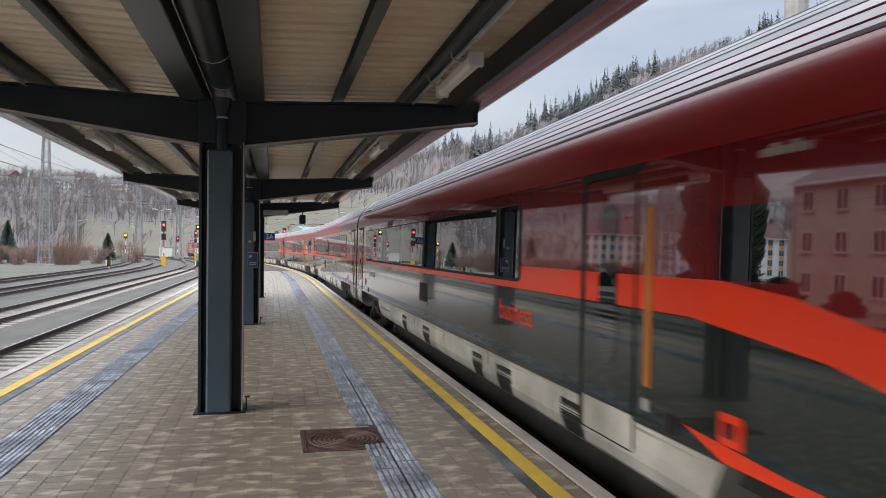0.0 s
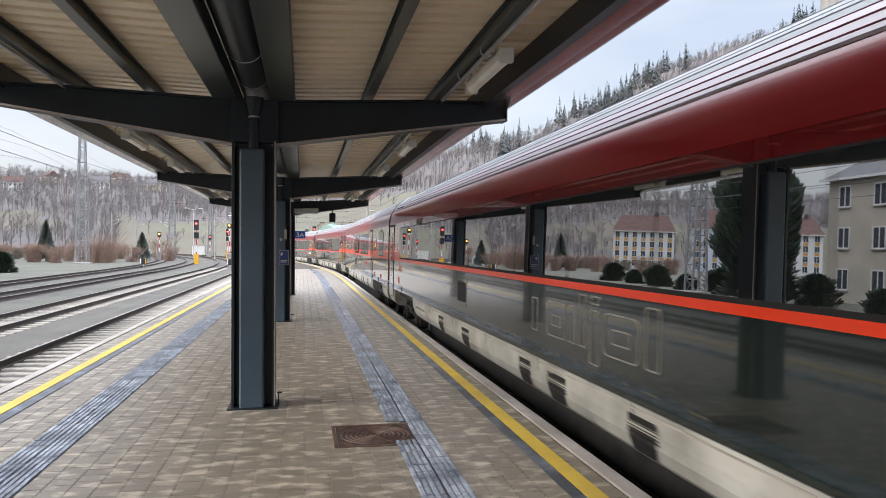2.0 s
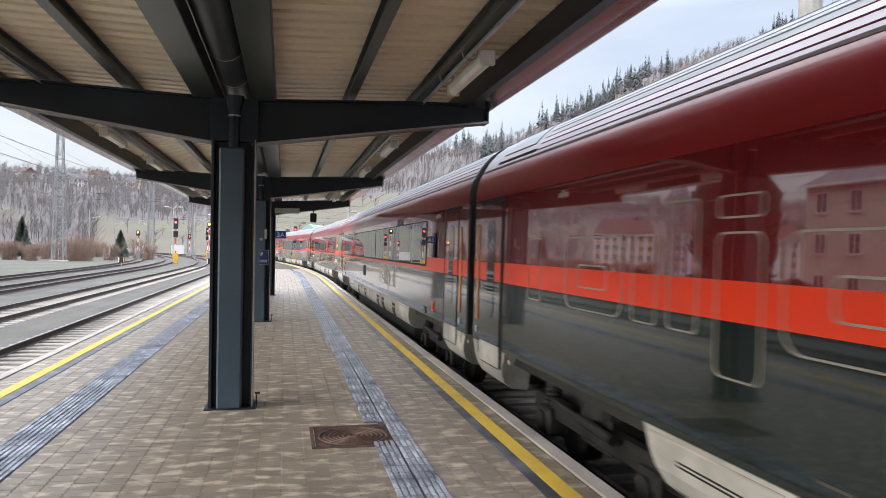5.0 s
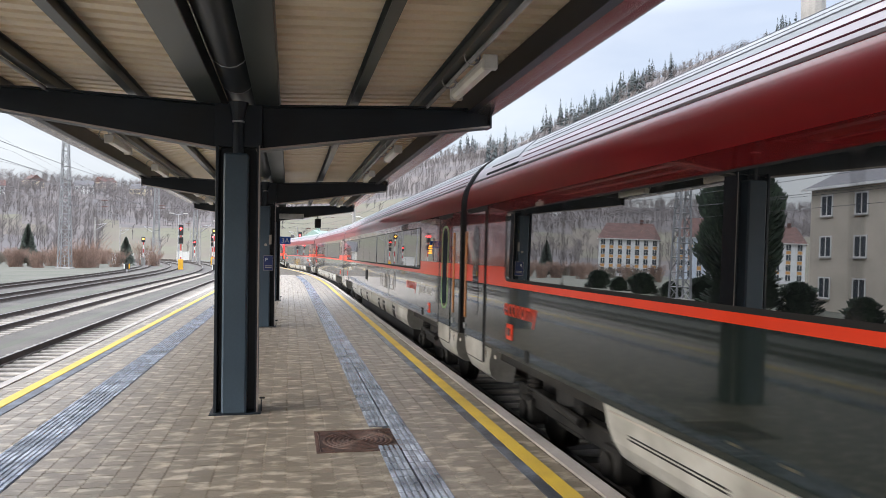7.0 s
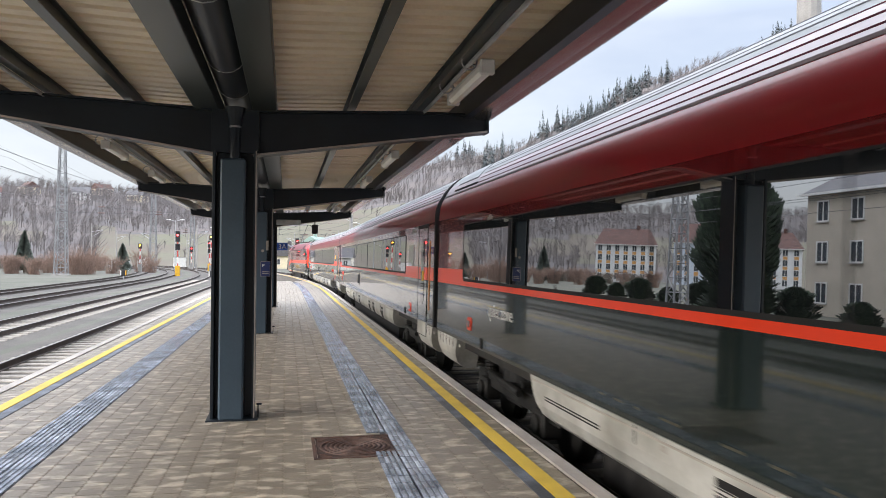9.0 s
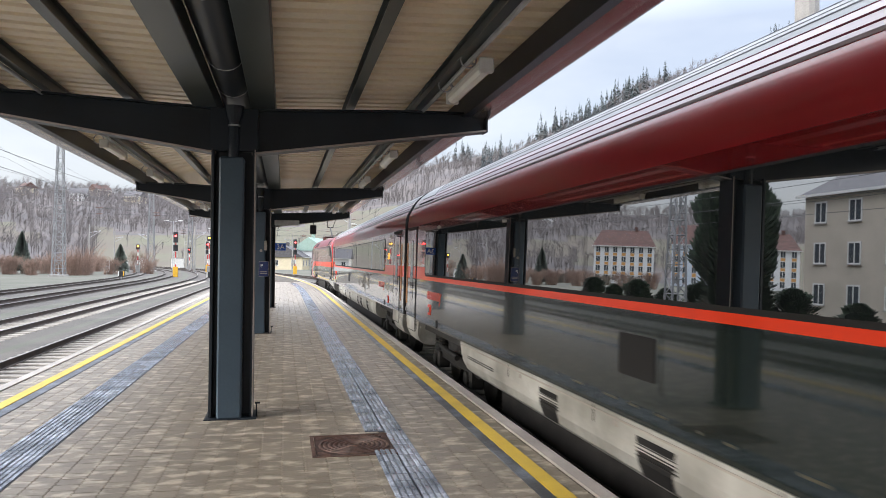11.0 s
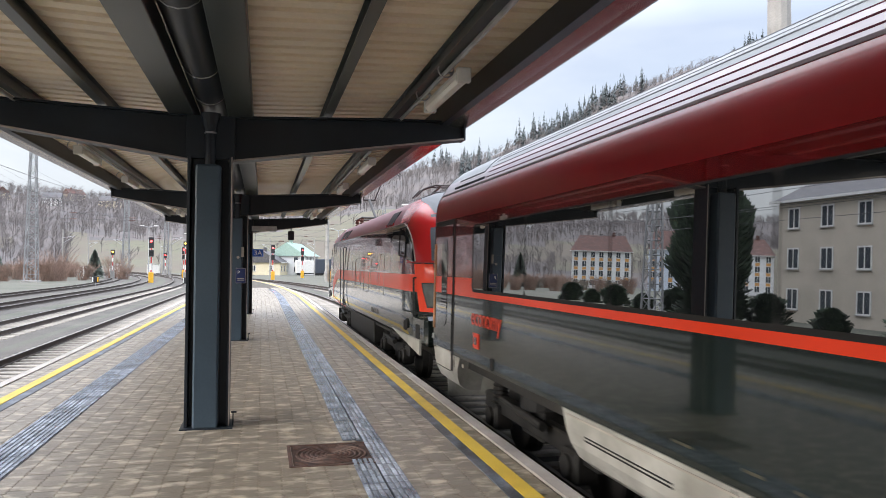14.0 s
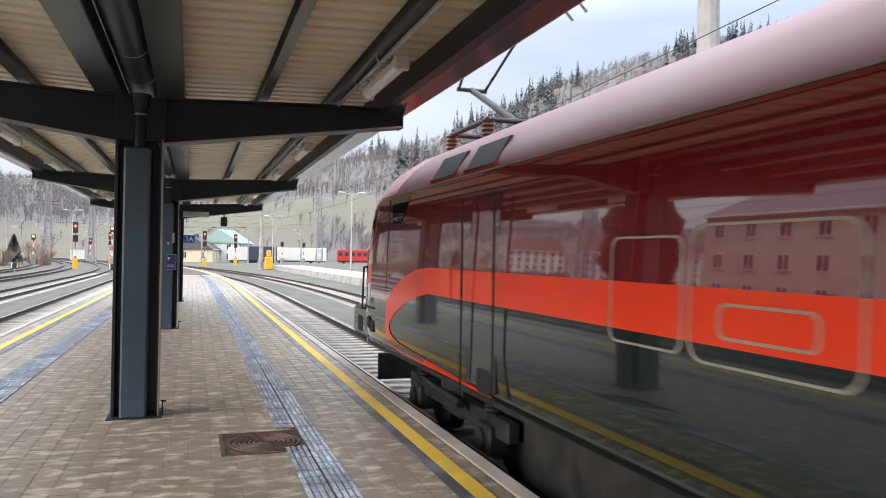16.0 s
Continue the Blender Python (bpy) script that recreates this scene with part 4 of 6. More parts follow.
    # small pale mark and bar group under the roof edge
    for y0, zc, count in ((marks.get("name", -10.4), 3.02, 5), (9.8, 3.0, 3)):
        for k in range(count):
            small_box(e, y0 - 0.085 * k, zc + (0.012 if k % 2 else 0.0), 0.065, 0.075 if k % 2 else 0.05, M_LETTER, "name_bar")
    for y0, y1, c in layout:
        for side in (-1, 1):
            window_group(e, y0, y1, c, side)
    small_box(e, 1.9, 1.64, 0.62, 0.34, M_RUBBER, "vent_grille").location.x = -0.004
    small_box(e, 1.9, 1.64, 0.76, 0.48, M_DARK, "vent_frame").location.x = 0.004
    for w, size, y, z, mat in words:
        side_words(e, "lettering", w, size, y, z, mat)
    if marks.get("logo"):
        logo_outline(e, marks["logo"], 1.43, 0.40, 1.08, M_LETTER)
    if marks.get("swoosh"):
        part("swoosh", plate([(-7.2, 2.0), (-12.7, 2.0), (-12.7, 1.14), (-10.6, 1.14), (-10.0, 1.45), (-9.4, 1.68), (-8.5, 1.87)], 0.001, 0.003, -1), M_ORANGE, e, "orange stripe that sweeps down to the sill")
        part("red_field", plate([(-7.5, 2.265), (-12.7, 2.265), (-12.7, 1.30), (-11.0, 1.34), (-10.2, 1.62), (-9.5, 1.89), (-8.85, 2.07), (-8.2, 2.20)], 0.0035, 0.005, -1), M_RED, e)
        part("sill_stripe", plate([(-7.15, 1.26), (-7.6, 1.125), (-12.7, 1.125), (-12.7, 1.20), (-8.2, 1.20)], 0.001, 0.004, -1), M_ORANGE, e)
    if marks.get("tall"):
        logo_outline(e, marks["tall"], 1.87, 0.70, 2.2, M_LETTER)
    # faint rows of small technical print
    bm = bmesh.new()
    rng = random.Random(n)
    y = 6.0
    while y > -6:
        w = rng.uniform(0.06, 0.3)
        plate([(y - w, 1.235), (y, 1.235), (y, 1.253), (y - w, 1.253)], 0.001, 0.003, -1, bm)
        y -= w + rng.uniform(0.15, 0.6)
    tagged(part("small_print", bm, M_SMALL, e), "faint rows of small print", kind="stuff")
    return e


# locomotive
LH = 9.64
L_SIDE = [(1.36, 1.00), (1.43, 1.12), (1.44, 1.55), (1.435, 1.94), (1.43, 2.26), (1.425, 2.47), (1.415, 2.70), (1.40, 3.05), (1.388, 3.22), (1.365, 3.285), (1.29, 3.44), (1.15, 3.63), (0.93, 3.82), (0.60, 3.95), (0.25, 4.01), (0.0, 4.02)]


def loco_skin(z):
    for (a, u), (b, v) in zip(L_SIDE, L_SIDE[1:]):
        if u <= z <= v:
            return a + (b - a) * (z - u) / (v - u)
    return 1.44


def loco_end(z):
    if z < 1.55:
        return LH
    if z < 2.3:
        return LH - 0.14 * (z - 1.55) / 0.75
    k = (z - 2.3) / 1.72
    return LH - 0.14 - 0.55 * k - 1.25 * k ** 4


NOSE = [(0.0, 1.0, 0.84), (0.2, 0.988, 0.872), (0.4, 0.955, 0.900), (0.55, 0.89, 0.925), (0.7, 0.75, 0.952), (0.85, 0.50, 0.98), (1.0, 0.22, 1.0)]


def nose_plan(t):
    for (a, x0, y0), (b, x1, y1) in zip(NOSE, NOSE[1:]):
        if t <= b:
            k = (t - a) / (b - a)
            return x0 + (x1 - x0) * k, y0 + (y1 - y0) * k
    return NOSE[-1][1:]


def loco_ring(u):
    half = L_SIDE
    pts = [(-x, z) for x, z in half] + [(x, z) for x, z in half[-2::-1]]
    out = []
    t = max(0.0, (abs(u) - 0.84) / 0.16)
    k, yk = nose_plan(t)
    for x, z in pts:
        out.append(Vector((x * k, loco_end(z) * (u if t == 0 else math.copysign(yk, u)), z - 0.10 * t * t * max(0, z - 3.3))))
    return out


def loco_surface(u, z, side):
    """Point of the outer skin at station u and height z."""
    ring = loco_ring(u)[:len(L_SIDE)]
    for a, b in zip(ring, ring[1:]):
        if a.z <= z <= b.z:
            k = (z - a.z) / (b.z - a.z)
            p = a.lerp(b, k)
            return Vector((-side * p.x * 1.0, p.y, p.z))
    return Vector((-side * ring[0].x, ring[0].y, z))


def loco_pick(c):
    a = abs(c.y)
    u = a / loco_end(c.z)
    if u > 0.93 and c.z > 1.56:
        return 5 if c.z < 2.47 else 4
    if c.z > 3.28:
        return 4 if a > 6.25 else 3
    if u > 0.835 and c.z > 2.47:
        return 4
    if c.z < 1.94:
        return 0
    return 1 if c.z < 2.26 else 2


def nose_t(v):
    """The inverse of the nose plan: how far round the corner the station v of the length lies."""
    if v <= NOSE[0][2]:
        return 0.0
    for (a, _, y0), (b, _, y1) in zip(NOSE, NOSE[1:]):
        if v <= y1:
            return a + (b - a) * (v - y0) / (y1 - y0)
    return 1.0


def loco_point(y, z, side):
    t = nose_t(abs(y) / loco_end(z))
    return Vector((side * loco_skin(z) * nose_plan(t)[0], y, z - 0.10 * t * t * max(0, z - 3.3)))


def drape(rows, sg, side, off, n=8):
    """A sheet that follows the skin, from rows of (height, distance from the middle at one edge and at the other)."""
    bm = bmesh.new()
    grid = []
    for z, a, b in rows:
        line = []
        for k in range(n + 1):
            y = sg * (a + (b - a) * k / n)
            p = loco_point(y, z, side)
            d1 = loco_point(y + 0.01, z, side) - loco_point(y - 0.01, z, side)
            d2 = loco_point(y, z + 0.01, side) - loco_point(y, z - 0.01, side)
            nv = d1.cross(d2).normalized()
            line.append(bm.verts.new(p + nv * (off if nv.x * side + nv.y * sg > 0 else -off)))
        grid.append(line)
    for ra, rb in zip(grid, grid[1:]):
        for k in range(n):
            bm.faces.new((ra[k], ra[k + 1], rb[k + 1], rb[k]))
    bmesh.ops.recalc_face_normals(bm, faces=bm.faces[:])
    return bm


def ribbon(inner, outer, o0, side=-1):
    """A flat stripe on the loco's wall between two edges of (y, z)."""
    bm = bmesh.new()
    rows = [[bm.verts.new((side * (loco_skin(z) + o0), y, z)) for y, z in edge] for edge in (inner, outer)]
    for k in range(len(inner) - 1):
        bm.faces.new((rows[0][k], rows[0][k + 1], rows[1][k + 1], rows[1][k]))
    bmesh.ops.recalc_face_normals(bm, faces=bm.faces[:])
    return bm


def at_t(t, z):
    """Distance from the middle where the corner has turned by t at the height z."""
    return nose_plan(t)[1] * loco_end(z)


def locomotive():
    e = thing("electric_locomotive", (0, 0, ZR), "rounded red and dark grey electric locomotive pushing the train", "locomotive")
    nose = [0.84, 0.856, 0.872, 0.888, 0.904, 0.92, 0.936, 0.952, 0.968, 0.984, 1]
    us = [-v for v in nose[::-1]] + [-0.76, -0.5, -0.25, 0, 0.25, 0.5, 0.76] + nose
    body = loft_body("body", us, loco_ring, [M_DARK, M_ORANGE, M_RED, M_ROOF_L, M_LRED, M_GREYFRONT], loco_pick, e, laced=True, soft=32)
    part("roof_edge_line", boxes((-1.377, -1.367, -7.6, 7.6, 3.275, 3.29), (1.367, 1.377, -7.6, 7.6, 3.275, 3.29)), M_LETTER, e)
    part("underframe", boxes((-1.2, 1.2, -9.2, 9.2, 0.85, 1.02), (-1.25, 1.25, -2.6, 2.6, 0.35, 0.95), bevel=0.02), M_UNDER, e)
    bogie(e, -5.0)
    bogie(e, 5.0)
    for sg in (-1, 1):
        # nose details
        part("buffer_beam", boxes((-1.12, 1.12, sg * 9.2, sg * 9.62, 0.80, 1.06), bevel=0.03), M_DARK, e)
        for x in (-0.87, 0.87):
            bm = tubes(((x, sg * 9.6, 1.05), (x, sg * 9.95, 1.05), 0.10), sides=14)
            add_tube(bm, (x, sg * 9.95, 1.05), (x, sg * 10.0, 1.05), 0.22, None, 20)
            part("buffer", bm, M_UNDER, e)
        part("snow_plough", sweep(3, lambda i: [Vector((x, sg * (9.45 + 0.12 * q), z)) for x, q, z in ((-0.95 + 0.95 * i, 0 if i != 1 else 1, 0.15), (-0.95 + 0.95 * i, 0 if i != 1 else 1, 0.62), (-0.95 + 0.95 * i, -0.5, 0.62), (-0.95 + 0.95 * i, -0.5, 0.15))]), M_SKIRT if sg < 0 else M_UNDER, e)
        bm = bmesh.new()
        way = [(w, -1) for w in (0.9425, 0.952, 0.964, 0.976, 0.988, 1.0)] + [(w, 1) for w in (1.0, 0.988, 0.976, 0.964, 0.952, 0.9425)]
        rows = []
        for w, side in way:
            row = []
            for z in (2.52, 2.80, 3.08, 3.40):
                p = loco_surface(sg * w, z, side)
                row.append(bm.verts.new((p.x, p.y + sg * 0.022, p.z)))
            rows.append(row)
        for ra, rb in zip(rows, rows[1:]):
            for k in range(3):
                bm.faces.new((ra[k], ra[k + 1], rb[k + 1], rb[k]))
        bmesh.ops.recalc_face_normals(bm, faces=bm.faces[:])
        part("windscreen", bm, M_SCREEN, e, "pale reflecting windscreen", smooth=True)
        part("apron", boxes((-1.40, 1.40, min(sg * 8.25, sg * 9.5), max(sg * 8.25, sg * 9.5), 1.00, 1.535), bevel=0.07), M_DARK, e, "dark grey apron below the cab")
        for side in (-1, 1):
            part("apron_opening", boxes((side * 1.39, side * 1.406, min(sg * 8.75, sg * 9.08), max(sg * 8.75, sg * 9.08), 1.10, 1.36), bevel=0.005), M_RUBBER, e)
            part("side_port", tubes(((side * 1.41, sg * 8.11, 1.32), (side * 1.452, sg * 8.11, 1.32), 0.10), sides=18), M_RUBBER, e)
        dome = [(3.42, at_t(0.69, 3.42)), (3.52, at_t(0.63, 3.52)), (3.63, at_t(0.56, 3.63)), (3.70, at_t(0.36, 3.70)), (3.76, 7.25), (3.82, 7.05), (3.88, 6.9), (3.95, 6.75)]
        for side in (-1, 1):
            part("grey_dome", drape([(z, a, at_t(1.0, z) - 0.005) for z, a in dome], sg, side, 0.008, 14), M_GREYFRONT, e, smooth=True)
            zs = [1.585 + 0.88 * k / 8 for k in range(9)]
            corner = part("corner_panel", drape([(z, at_t(0.47 - 0.11 * (z - 1.6) / 0.87, z), at_t(0.73 - 0.07 * (z - 1.6) / 0.87, z)) for z in zs], sg, side, 0.010, 12), M_ORANGE, e, "signal red corner panel that holds the headlight", smooth=True)
            part("lamp_surround", drape([(z, at_t(0.585 - 0.06 * (z - 1.68) / 0.4, z), at_t(0.725 - 0.03 * (z - 1.68) / 0.4, z)) for z in (1.66, 1.80, 1.95, 2.11)], sg, side, 0.016), M_RUBBER, corner)
            part("headlight", drape([(z, at_t(0.600 - 0.06 * (z - 1.68) / 0.4, z), at_t(0.715 - 0.03 * (z - 1.68) / 0.4, z)) for z in (1.685, 1.80, 1.95, 2.085)], sg, side, 0.021), M_HEADLIGHT, corner, "headlight under grey-green glass")
            q = [loco_point(sg * at_t(w, 2.47), 2.47, side) for w in (0.3, 0.45, 0.6, 0.7, 0.8, 0.9, 1.0)]
            part("nose_seam", tubes(*[((a.x + side * 0.010, a.y + sg * 0.010, a.z), (b.x + side * 0.010, b.y + sg * 0.010, b.z), 0.013) for a, b in zip(q, q[1:])], sides=6), M_RUBBER, e)
            q = [loco_point(sg * w, 1.56, side) for w in (7.75, 8.1)] + [loco_point(sg * at_t(w, 1.56), 1.56, side) for w in (0.15, 0.3, 0.45, 0.6, 0.7, 0.8, 0.9, 1.0)]
            part("apron_seam", tubes(*[((a.x + side * 0.004, a.y + sg * 0.006, a.z), (b.x + side * 0.004, b.y + sg * 0.006, b.z), 0.015) for a, b in zip(q, q[1:])], sides=6), M_RUBBER, e)
        part("wiper", tubes(((0.04, sg * (loco_end(2.50) + 0.03), 2.50), (0.28, sg * (loco_end(3.1) + 0.03), 3.1), 0.012), sides=6), M_RUBBER, e)
        part("handrail", tubes(((-1.43, sg * 8.66, 1.5), (-1.42, sg * 8.62, 2.2), 0.018), ((-1.42, sg * 8.62, 2.2), (-1.34, sg * 8.58, 2.2), 0.016), ((-1.43, sg * 8.66, 1.5), (-1.34, sg * 8.62, 1.5), 0.016), sides=8), M_UNDER, e)
        # cab side window, door, roof vents
        for side in (-1, 1):
            if sg < 0:
                arch = [(2.50, 8.32, 8.47), (2.56, 7.75, 8.44), (2.63, 7.12, 8.40), (2.74, 6.70, 8.33), (2.86, 6.38, 8.24), (3.00, 6.30, 8.10), (3.12, 6.26, 7.92), (3.20, 6.24, 7.72), (3.255, 6.22, 7.45)]
                glass = part("cab_window", drape(arch, sg, side, 0.012, 12), M_CABGLASS, e, "black glazed cab side under an arched red roof", smooth=True)
                rim = [loco_point(sg * w, z + 0.012, side) for z, w in [(2.50, 8.50), (2.63, 8.43), (2.86, 8.27), (3.00, 8.13), (3.12, 7.95), (3.20, 7.75), (3.262, 7.47), (3.268, 7.0), (3.268, 6.22)]]
                part("window_rim", tubes(*[((a.x + side * 0.012, a.y, a.z), (b.x + side * 0.012, b.y, b.z), 0.010) for a, b in zip(rim, rim[1:])], sides=6), M_LETTER, glass)
                part("sliding_pane", drape([(2.66, 7.24, 7.80), (2.90, 7.23, 7.80), (3.15, 7.22, 7.78)], sg, side, 0.020), M_GLASS, glass, smooth=True)
                part("pane_frame", tubes(*[((a.x + side * 0.02, a.y, a.z), (b.x + side * 0.02, b.y, b.z), 0.016) for a, b in [(loco_point(sg * u, v, side), loco_point(sg * w, x, side)) for u, v, w, x in ((7.2, 2.64, 7.84, 2.60), (7.84, 2.60, 7.82, 3.18), (7.82, 3.18, 7.2, 3.18), (7.2, 3.18, 7.2, 2.64))]], sides=6), M_RUBBER, glass)
                part("black_wedge", drape([(2.93, 6.02, 6.10), (3.02, 5.72, 6.10), (3.12, 5.48, 6.09), (3.26, 5.32, 6.08)], sg, side, 0.008), M_CABGLASS, e)
            else:
                part("black_wedge", drape([(2.86, 6.35, 6.78), (3.00, 6.15, 6.82), (3.14, 6.02, 6.86), (3.26, 5.95, 6.90)], sg, side, 0.008), M_CABGLASS, e)
                part("cab_window", drape([(2.56, 8.00, 8.50), (2.75, 7.96, 8.40), (2.95, 7.90, 8.25), (3.15, 7.84, 8.05)], sg, side, 0.012), M_CABGLASS, e, smooth=True)
                part("cab_seam", tubes(*[((a.x, a.y, a.z), (b.x, b.y, b.z), 0.010) for a, b in [(loco_point(7.02, v, side), loco_point(7.02, w, side)) for v, w in ((1.1, 1.94), (1.94, 2.70), (2.70, 3.22))]], sides=6), M_RUBBER, e)
            for k, vy in enumerate((4.75, 3.55) if sg > 0 else (5.55,)):
                part("roof_vent", sweep(2, lambda i: [Vector((side * x, sg * (vy + (0.42 if i else -0.42)), z)) for x, z in ((1.31, 3.335), (1.352, 3.345), (1.185, 3.625), (1.12, 3.63))]), M_RUBBER, e)
                part("vent_frame", boxes(*[(side * 1.335, side * 1.36, sg * vy + q - 0.02, sg * vy + q + 0.02, 3.32, 3.36) for q in (-0.44, 0.44)], (side * 1.34, side * 1.362, sg * vy - 0.45, sg * vy + 0.45, 3.305, 3.33)), M_LRED, e)
        side = -sg
        dy = sg * 3.20
        d = part("cab_door", plate(rrect(dy - 0.36, dy + 0.36, 1.12, 3.02, 0.03), 0.02, 0.030, side), M_RED, e, "narrow cab door with handrails")
        part("door_seam", outline(rrect(dy - 0.38, dy + 0.38, 1.10, 3.04, 0.03), 0.02, 0.02, 0.032, side), M_RUBBER, d)
        part("door_band", plate([(dy - 0.35, 2.0), (dy + 0.35, 2.0), (dy + 0.35, 2.3), (dy - 0.35, 2.3)], 0.03, 0.033, side), M_ORANGE, d)
        part("door_base", plate([(dy - 0.35, 1.14), (dy + 0.35, 1.14), (dy + 0.35, 1.99), (dy - 0.35, 1.99)], 0.03, 0.033, side), M_DARK, d)
        for hy in (-0.43, 0.43):
            x = side * 1.50
            part("door_rail", tubes(((x, dy + hy, 1.0), (x, dy + hy, 3.0), 0.012), sides=8), M_RUBBER, d)
        part("jumper_socket", plate(rrect(sg * 7.9 - 0.12, sg * 7.9 + 0.12, 1.18, 1.36, 0.03), 0.02, 0.035, -1), M_RUBBER, e)
    inner = [(4.15, 1.945), (5.0, 1.94), (5.5, 1.87), (6.0, 1.75), (6.5, 1.58), (6.76, 1.44), (6.82, 1.34), (6.68, 1.25), (6.3, 1.19), (5.0, 1.13), (3.0, 1.05)]
    outer = [(4.15, 2.262), (5.0, 2.262), (5.5, 2.22), (6.0, 2.12), (6.6, 1.93), (7.0, 1.72), (7.0, 1.36), (7.0, 1.10), (6.3, 1.04), (5.0, 1.03), (3.0, 1.02)]
    part("red_field", ribbon([(5.0, 2.262), (5.5, 2.22), (6.0, 2.12), (6.6, 1.93), (7.0, 1.72), (8.0, 1.72)], [(5.0, 2.28), (5.5, 2.28), (6.0, 2.28), (6.6, 2.28), (7.0, 2.28), (8.0, 2.28)], 0.004), M_RED, e)
    part("grey_field", ribbon([(4.9, 1.93), (6.0, 1.75), (6.8, 1.40)], [(4.9, 1.955), (6.0, 1.955), (6.8, 1.955)], 0.003), M_RED, e)
    part("swoosh", ribbon(inner, outer, 0.008), M_ORANGE, e, "orange stripe that curves round the cab and along the sill")
    part("step_recess", plate(rrect(2.95, 3.30, 1.06, 1.30, 0.06), 0.02, 0.036, -1), M_RUBBER, e)
    part("sill_wedge", plate([(-9.25, 0.84), (-9.25, 1.10), (-6.4, 1.10)], -0.01, 0.026, -1), M_SKIRT, e, "pale wedge along the sill")
    # equipment on the roof
    for y in (-4.2, -2.6, 2.6, 4.2):
        for x in (0.2, 0.6):
            part("insulator", turned(x, y, [(0.075 if k % 2 else 0.11, 3.95 + 0.025 * k) for k in range(8)]), M_INSUL, e)
    bm = tubes(((0.2, -4.2, 4.13), (0.2, 4.2, 4.13), 0.025), ((0.6, -4.2, 4.13), (0.6, -2.6, 4.13), 0.025), ((0.6, 2.6, 4.13), (0.6, 4.2, 4.13), 0.025), sides=8)
    part("roof_busbar", bm, M_UNDER, e)
    # pantographs: one folded at the low end, one raised at the high end
    for sg, up in ((-1, False), (1, True)):
        base = sg * 6.0
        zb = 4.2 if up else 3.98
        p = part("pantograph", tubes(((-0.55, base - 0.7, zb), (-0.55, base + 0.7, zb), 0.035), ((0.55, base - 0.7, zb), (0.55, base + 0.7, zb), 0.035), ((-0.55, base - 0.7, zb), (0.55, base - 0.7, zb), 0.035), ((-0.55, base + 0.7, zb), (0.55, base + 0.7, zb), 0.035), sides=8), M_UNDER, e, "raised single-arm pantograph" if up else "folded single-arm pantograph")
        for x in (-0.55, 0.55):
            for dy in (-0.7, 0.7):
                part("insulator", turned(x, base + dy, [(0.06 if k % 2 else 0.095, zb - 0.26 + 0.03 * k) for k in range(9)]), M_INSUL, p)
        knee = (0, base + (1.35 if up else 1.75), 5.05 if up else 4.1)
        top = (0, base - (0.35 if up else 0.4), 6.05 if up else 4.12)
        part("lower_arm", tubes(((0, base - 0.45, zb + 0.02), knee, 0.05), sides=10), M_UNDER, p)
        part("upper_arm", tubes(((knee[0] - 0.22, knee[1], knee[2]), (-0.42, top[1], top[2]), 0.022), ((knee[0] + 0.22, knee[1], knee[2]), (0.42, top[1], top[2]), 0.022), ((-0.25, knee[1], knee[2]), (0.25, knee[1], knee[2]), 0.035), sides=8), M_UNDER, p)
        bow = []
        for dy in (-0.2, 0.2):
            xs = [(-0.97, -0.22), (-0.80, -0.05), (-0.55, 0.04), (0.55, 0.04), (0.80, -0.05), (0.97, -0.22)]
            bow += [((a[0], top[1] + dy, top[2] + a[1]), (b[0], top[1] + dy, top[2] + b[1]), 0.018) for a, b in zip(xs, xs[1:])]
        bow += [((x, top[1] - 0.2, top[2] + 0.03), (x, top[1] + 0.2, top[2] + 0.03), 0.02) for x in (-0.42, 0.42)]
        part("collector_head", tubes(*bow, sides=8), M_UNDER, p)
    for y0, y1, z0, z1, r in ((0.06, 0.85, 1.85, 2.56, 0.08), (-1.19, 0.0, 1.83, 2.62, 0.12), (-0.95, -0.25, 1.98, 2.18, 0.06), (-2.8, -1.8, 1.72, 2.62, 0.10), (-4.3, -3.1, 1.85, 2.30, 0.08), (-4.2, -3.2, 2.36, 2.62, 0.08), (-5.3, -4.6, 1.75, 2.70, 0.10)):
        part("outline_logo", outline(rrect(y0, y1, z0, z1, r), 0.016, 0.001, 0.006, -1, None, loco_skin), M_LETTER, e)
    rng = random.Random(31)
    y = -3.3
    for k in range(9):
        w = rng.uniform(0.06, 0.09)
        part("number_bar", plate([(y - w, 1.26), (y, 1.26), (y, 1.37), (y - w, 1.37)], 0.026, 0.031, -1), M_NUMBER, e)
        y -= w + (0.04 if k not in (3, 6) else 0.16)
    return e


M_ROOF_L = material("red_loco_roof_paint", (0.17, 0.026, 0.036), 0.4, var=0.1, scale=1.0, spec=0.35)
M_LRED = material("bright_red_loco_paint", (0.44, 0.018, 0.018), 0.25, var=0.05, scale=0.7, coat=0.45, coat_ior=1.45, coat_rough=0.08, spec=0.15)
M_GREYFRONT = material("grey_loco_front_paint", (0.085, 0.092, 0.10), 0.5, var=0.08, spec=0.4)
M_CABGLASS = material("black_cab_glass", (0.008, 0.009, 0.010), 0.02, var=0.05, ior=2.0)
M_DOORGLASS = material("dark_door_glass", (0.008, 0.009, 0.010), 0.02, var=0.05, ior=2.2)
M_HEADLIGHT = material("headlight_glass", (0.10, 0.122, 0.122), 0.15, var=0.15, scale=6)
M_HATCH = material("grey_roof_hatch", (0.20, 0.215, 0.22), 0.3, var=0.08)
M_SCREEN = material("windscreen_glass", (0.10, 0.12, 0.14), 0.03, var=0.05, spec=0.5, ior=2.6)
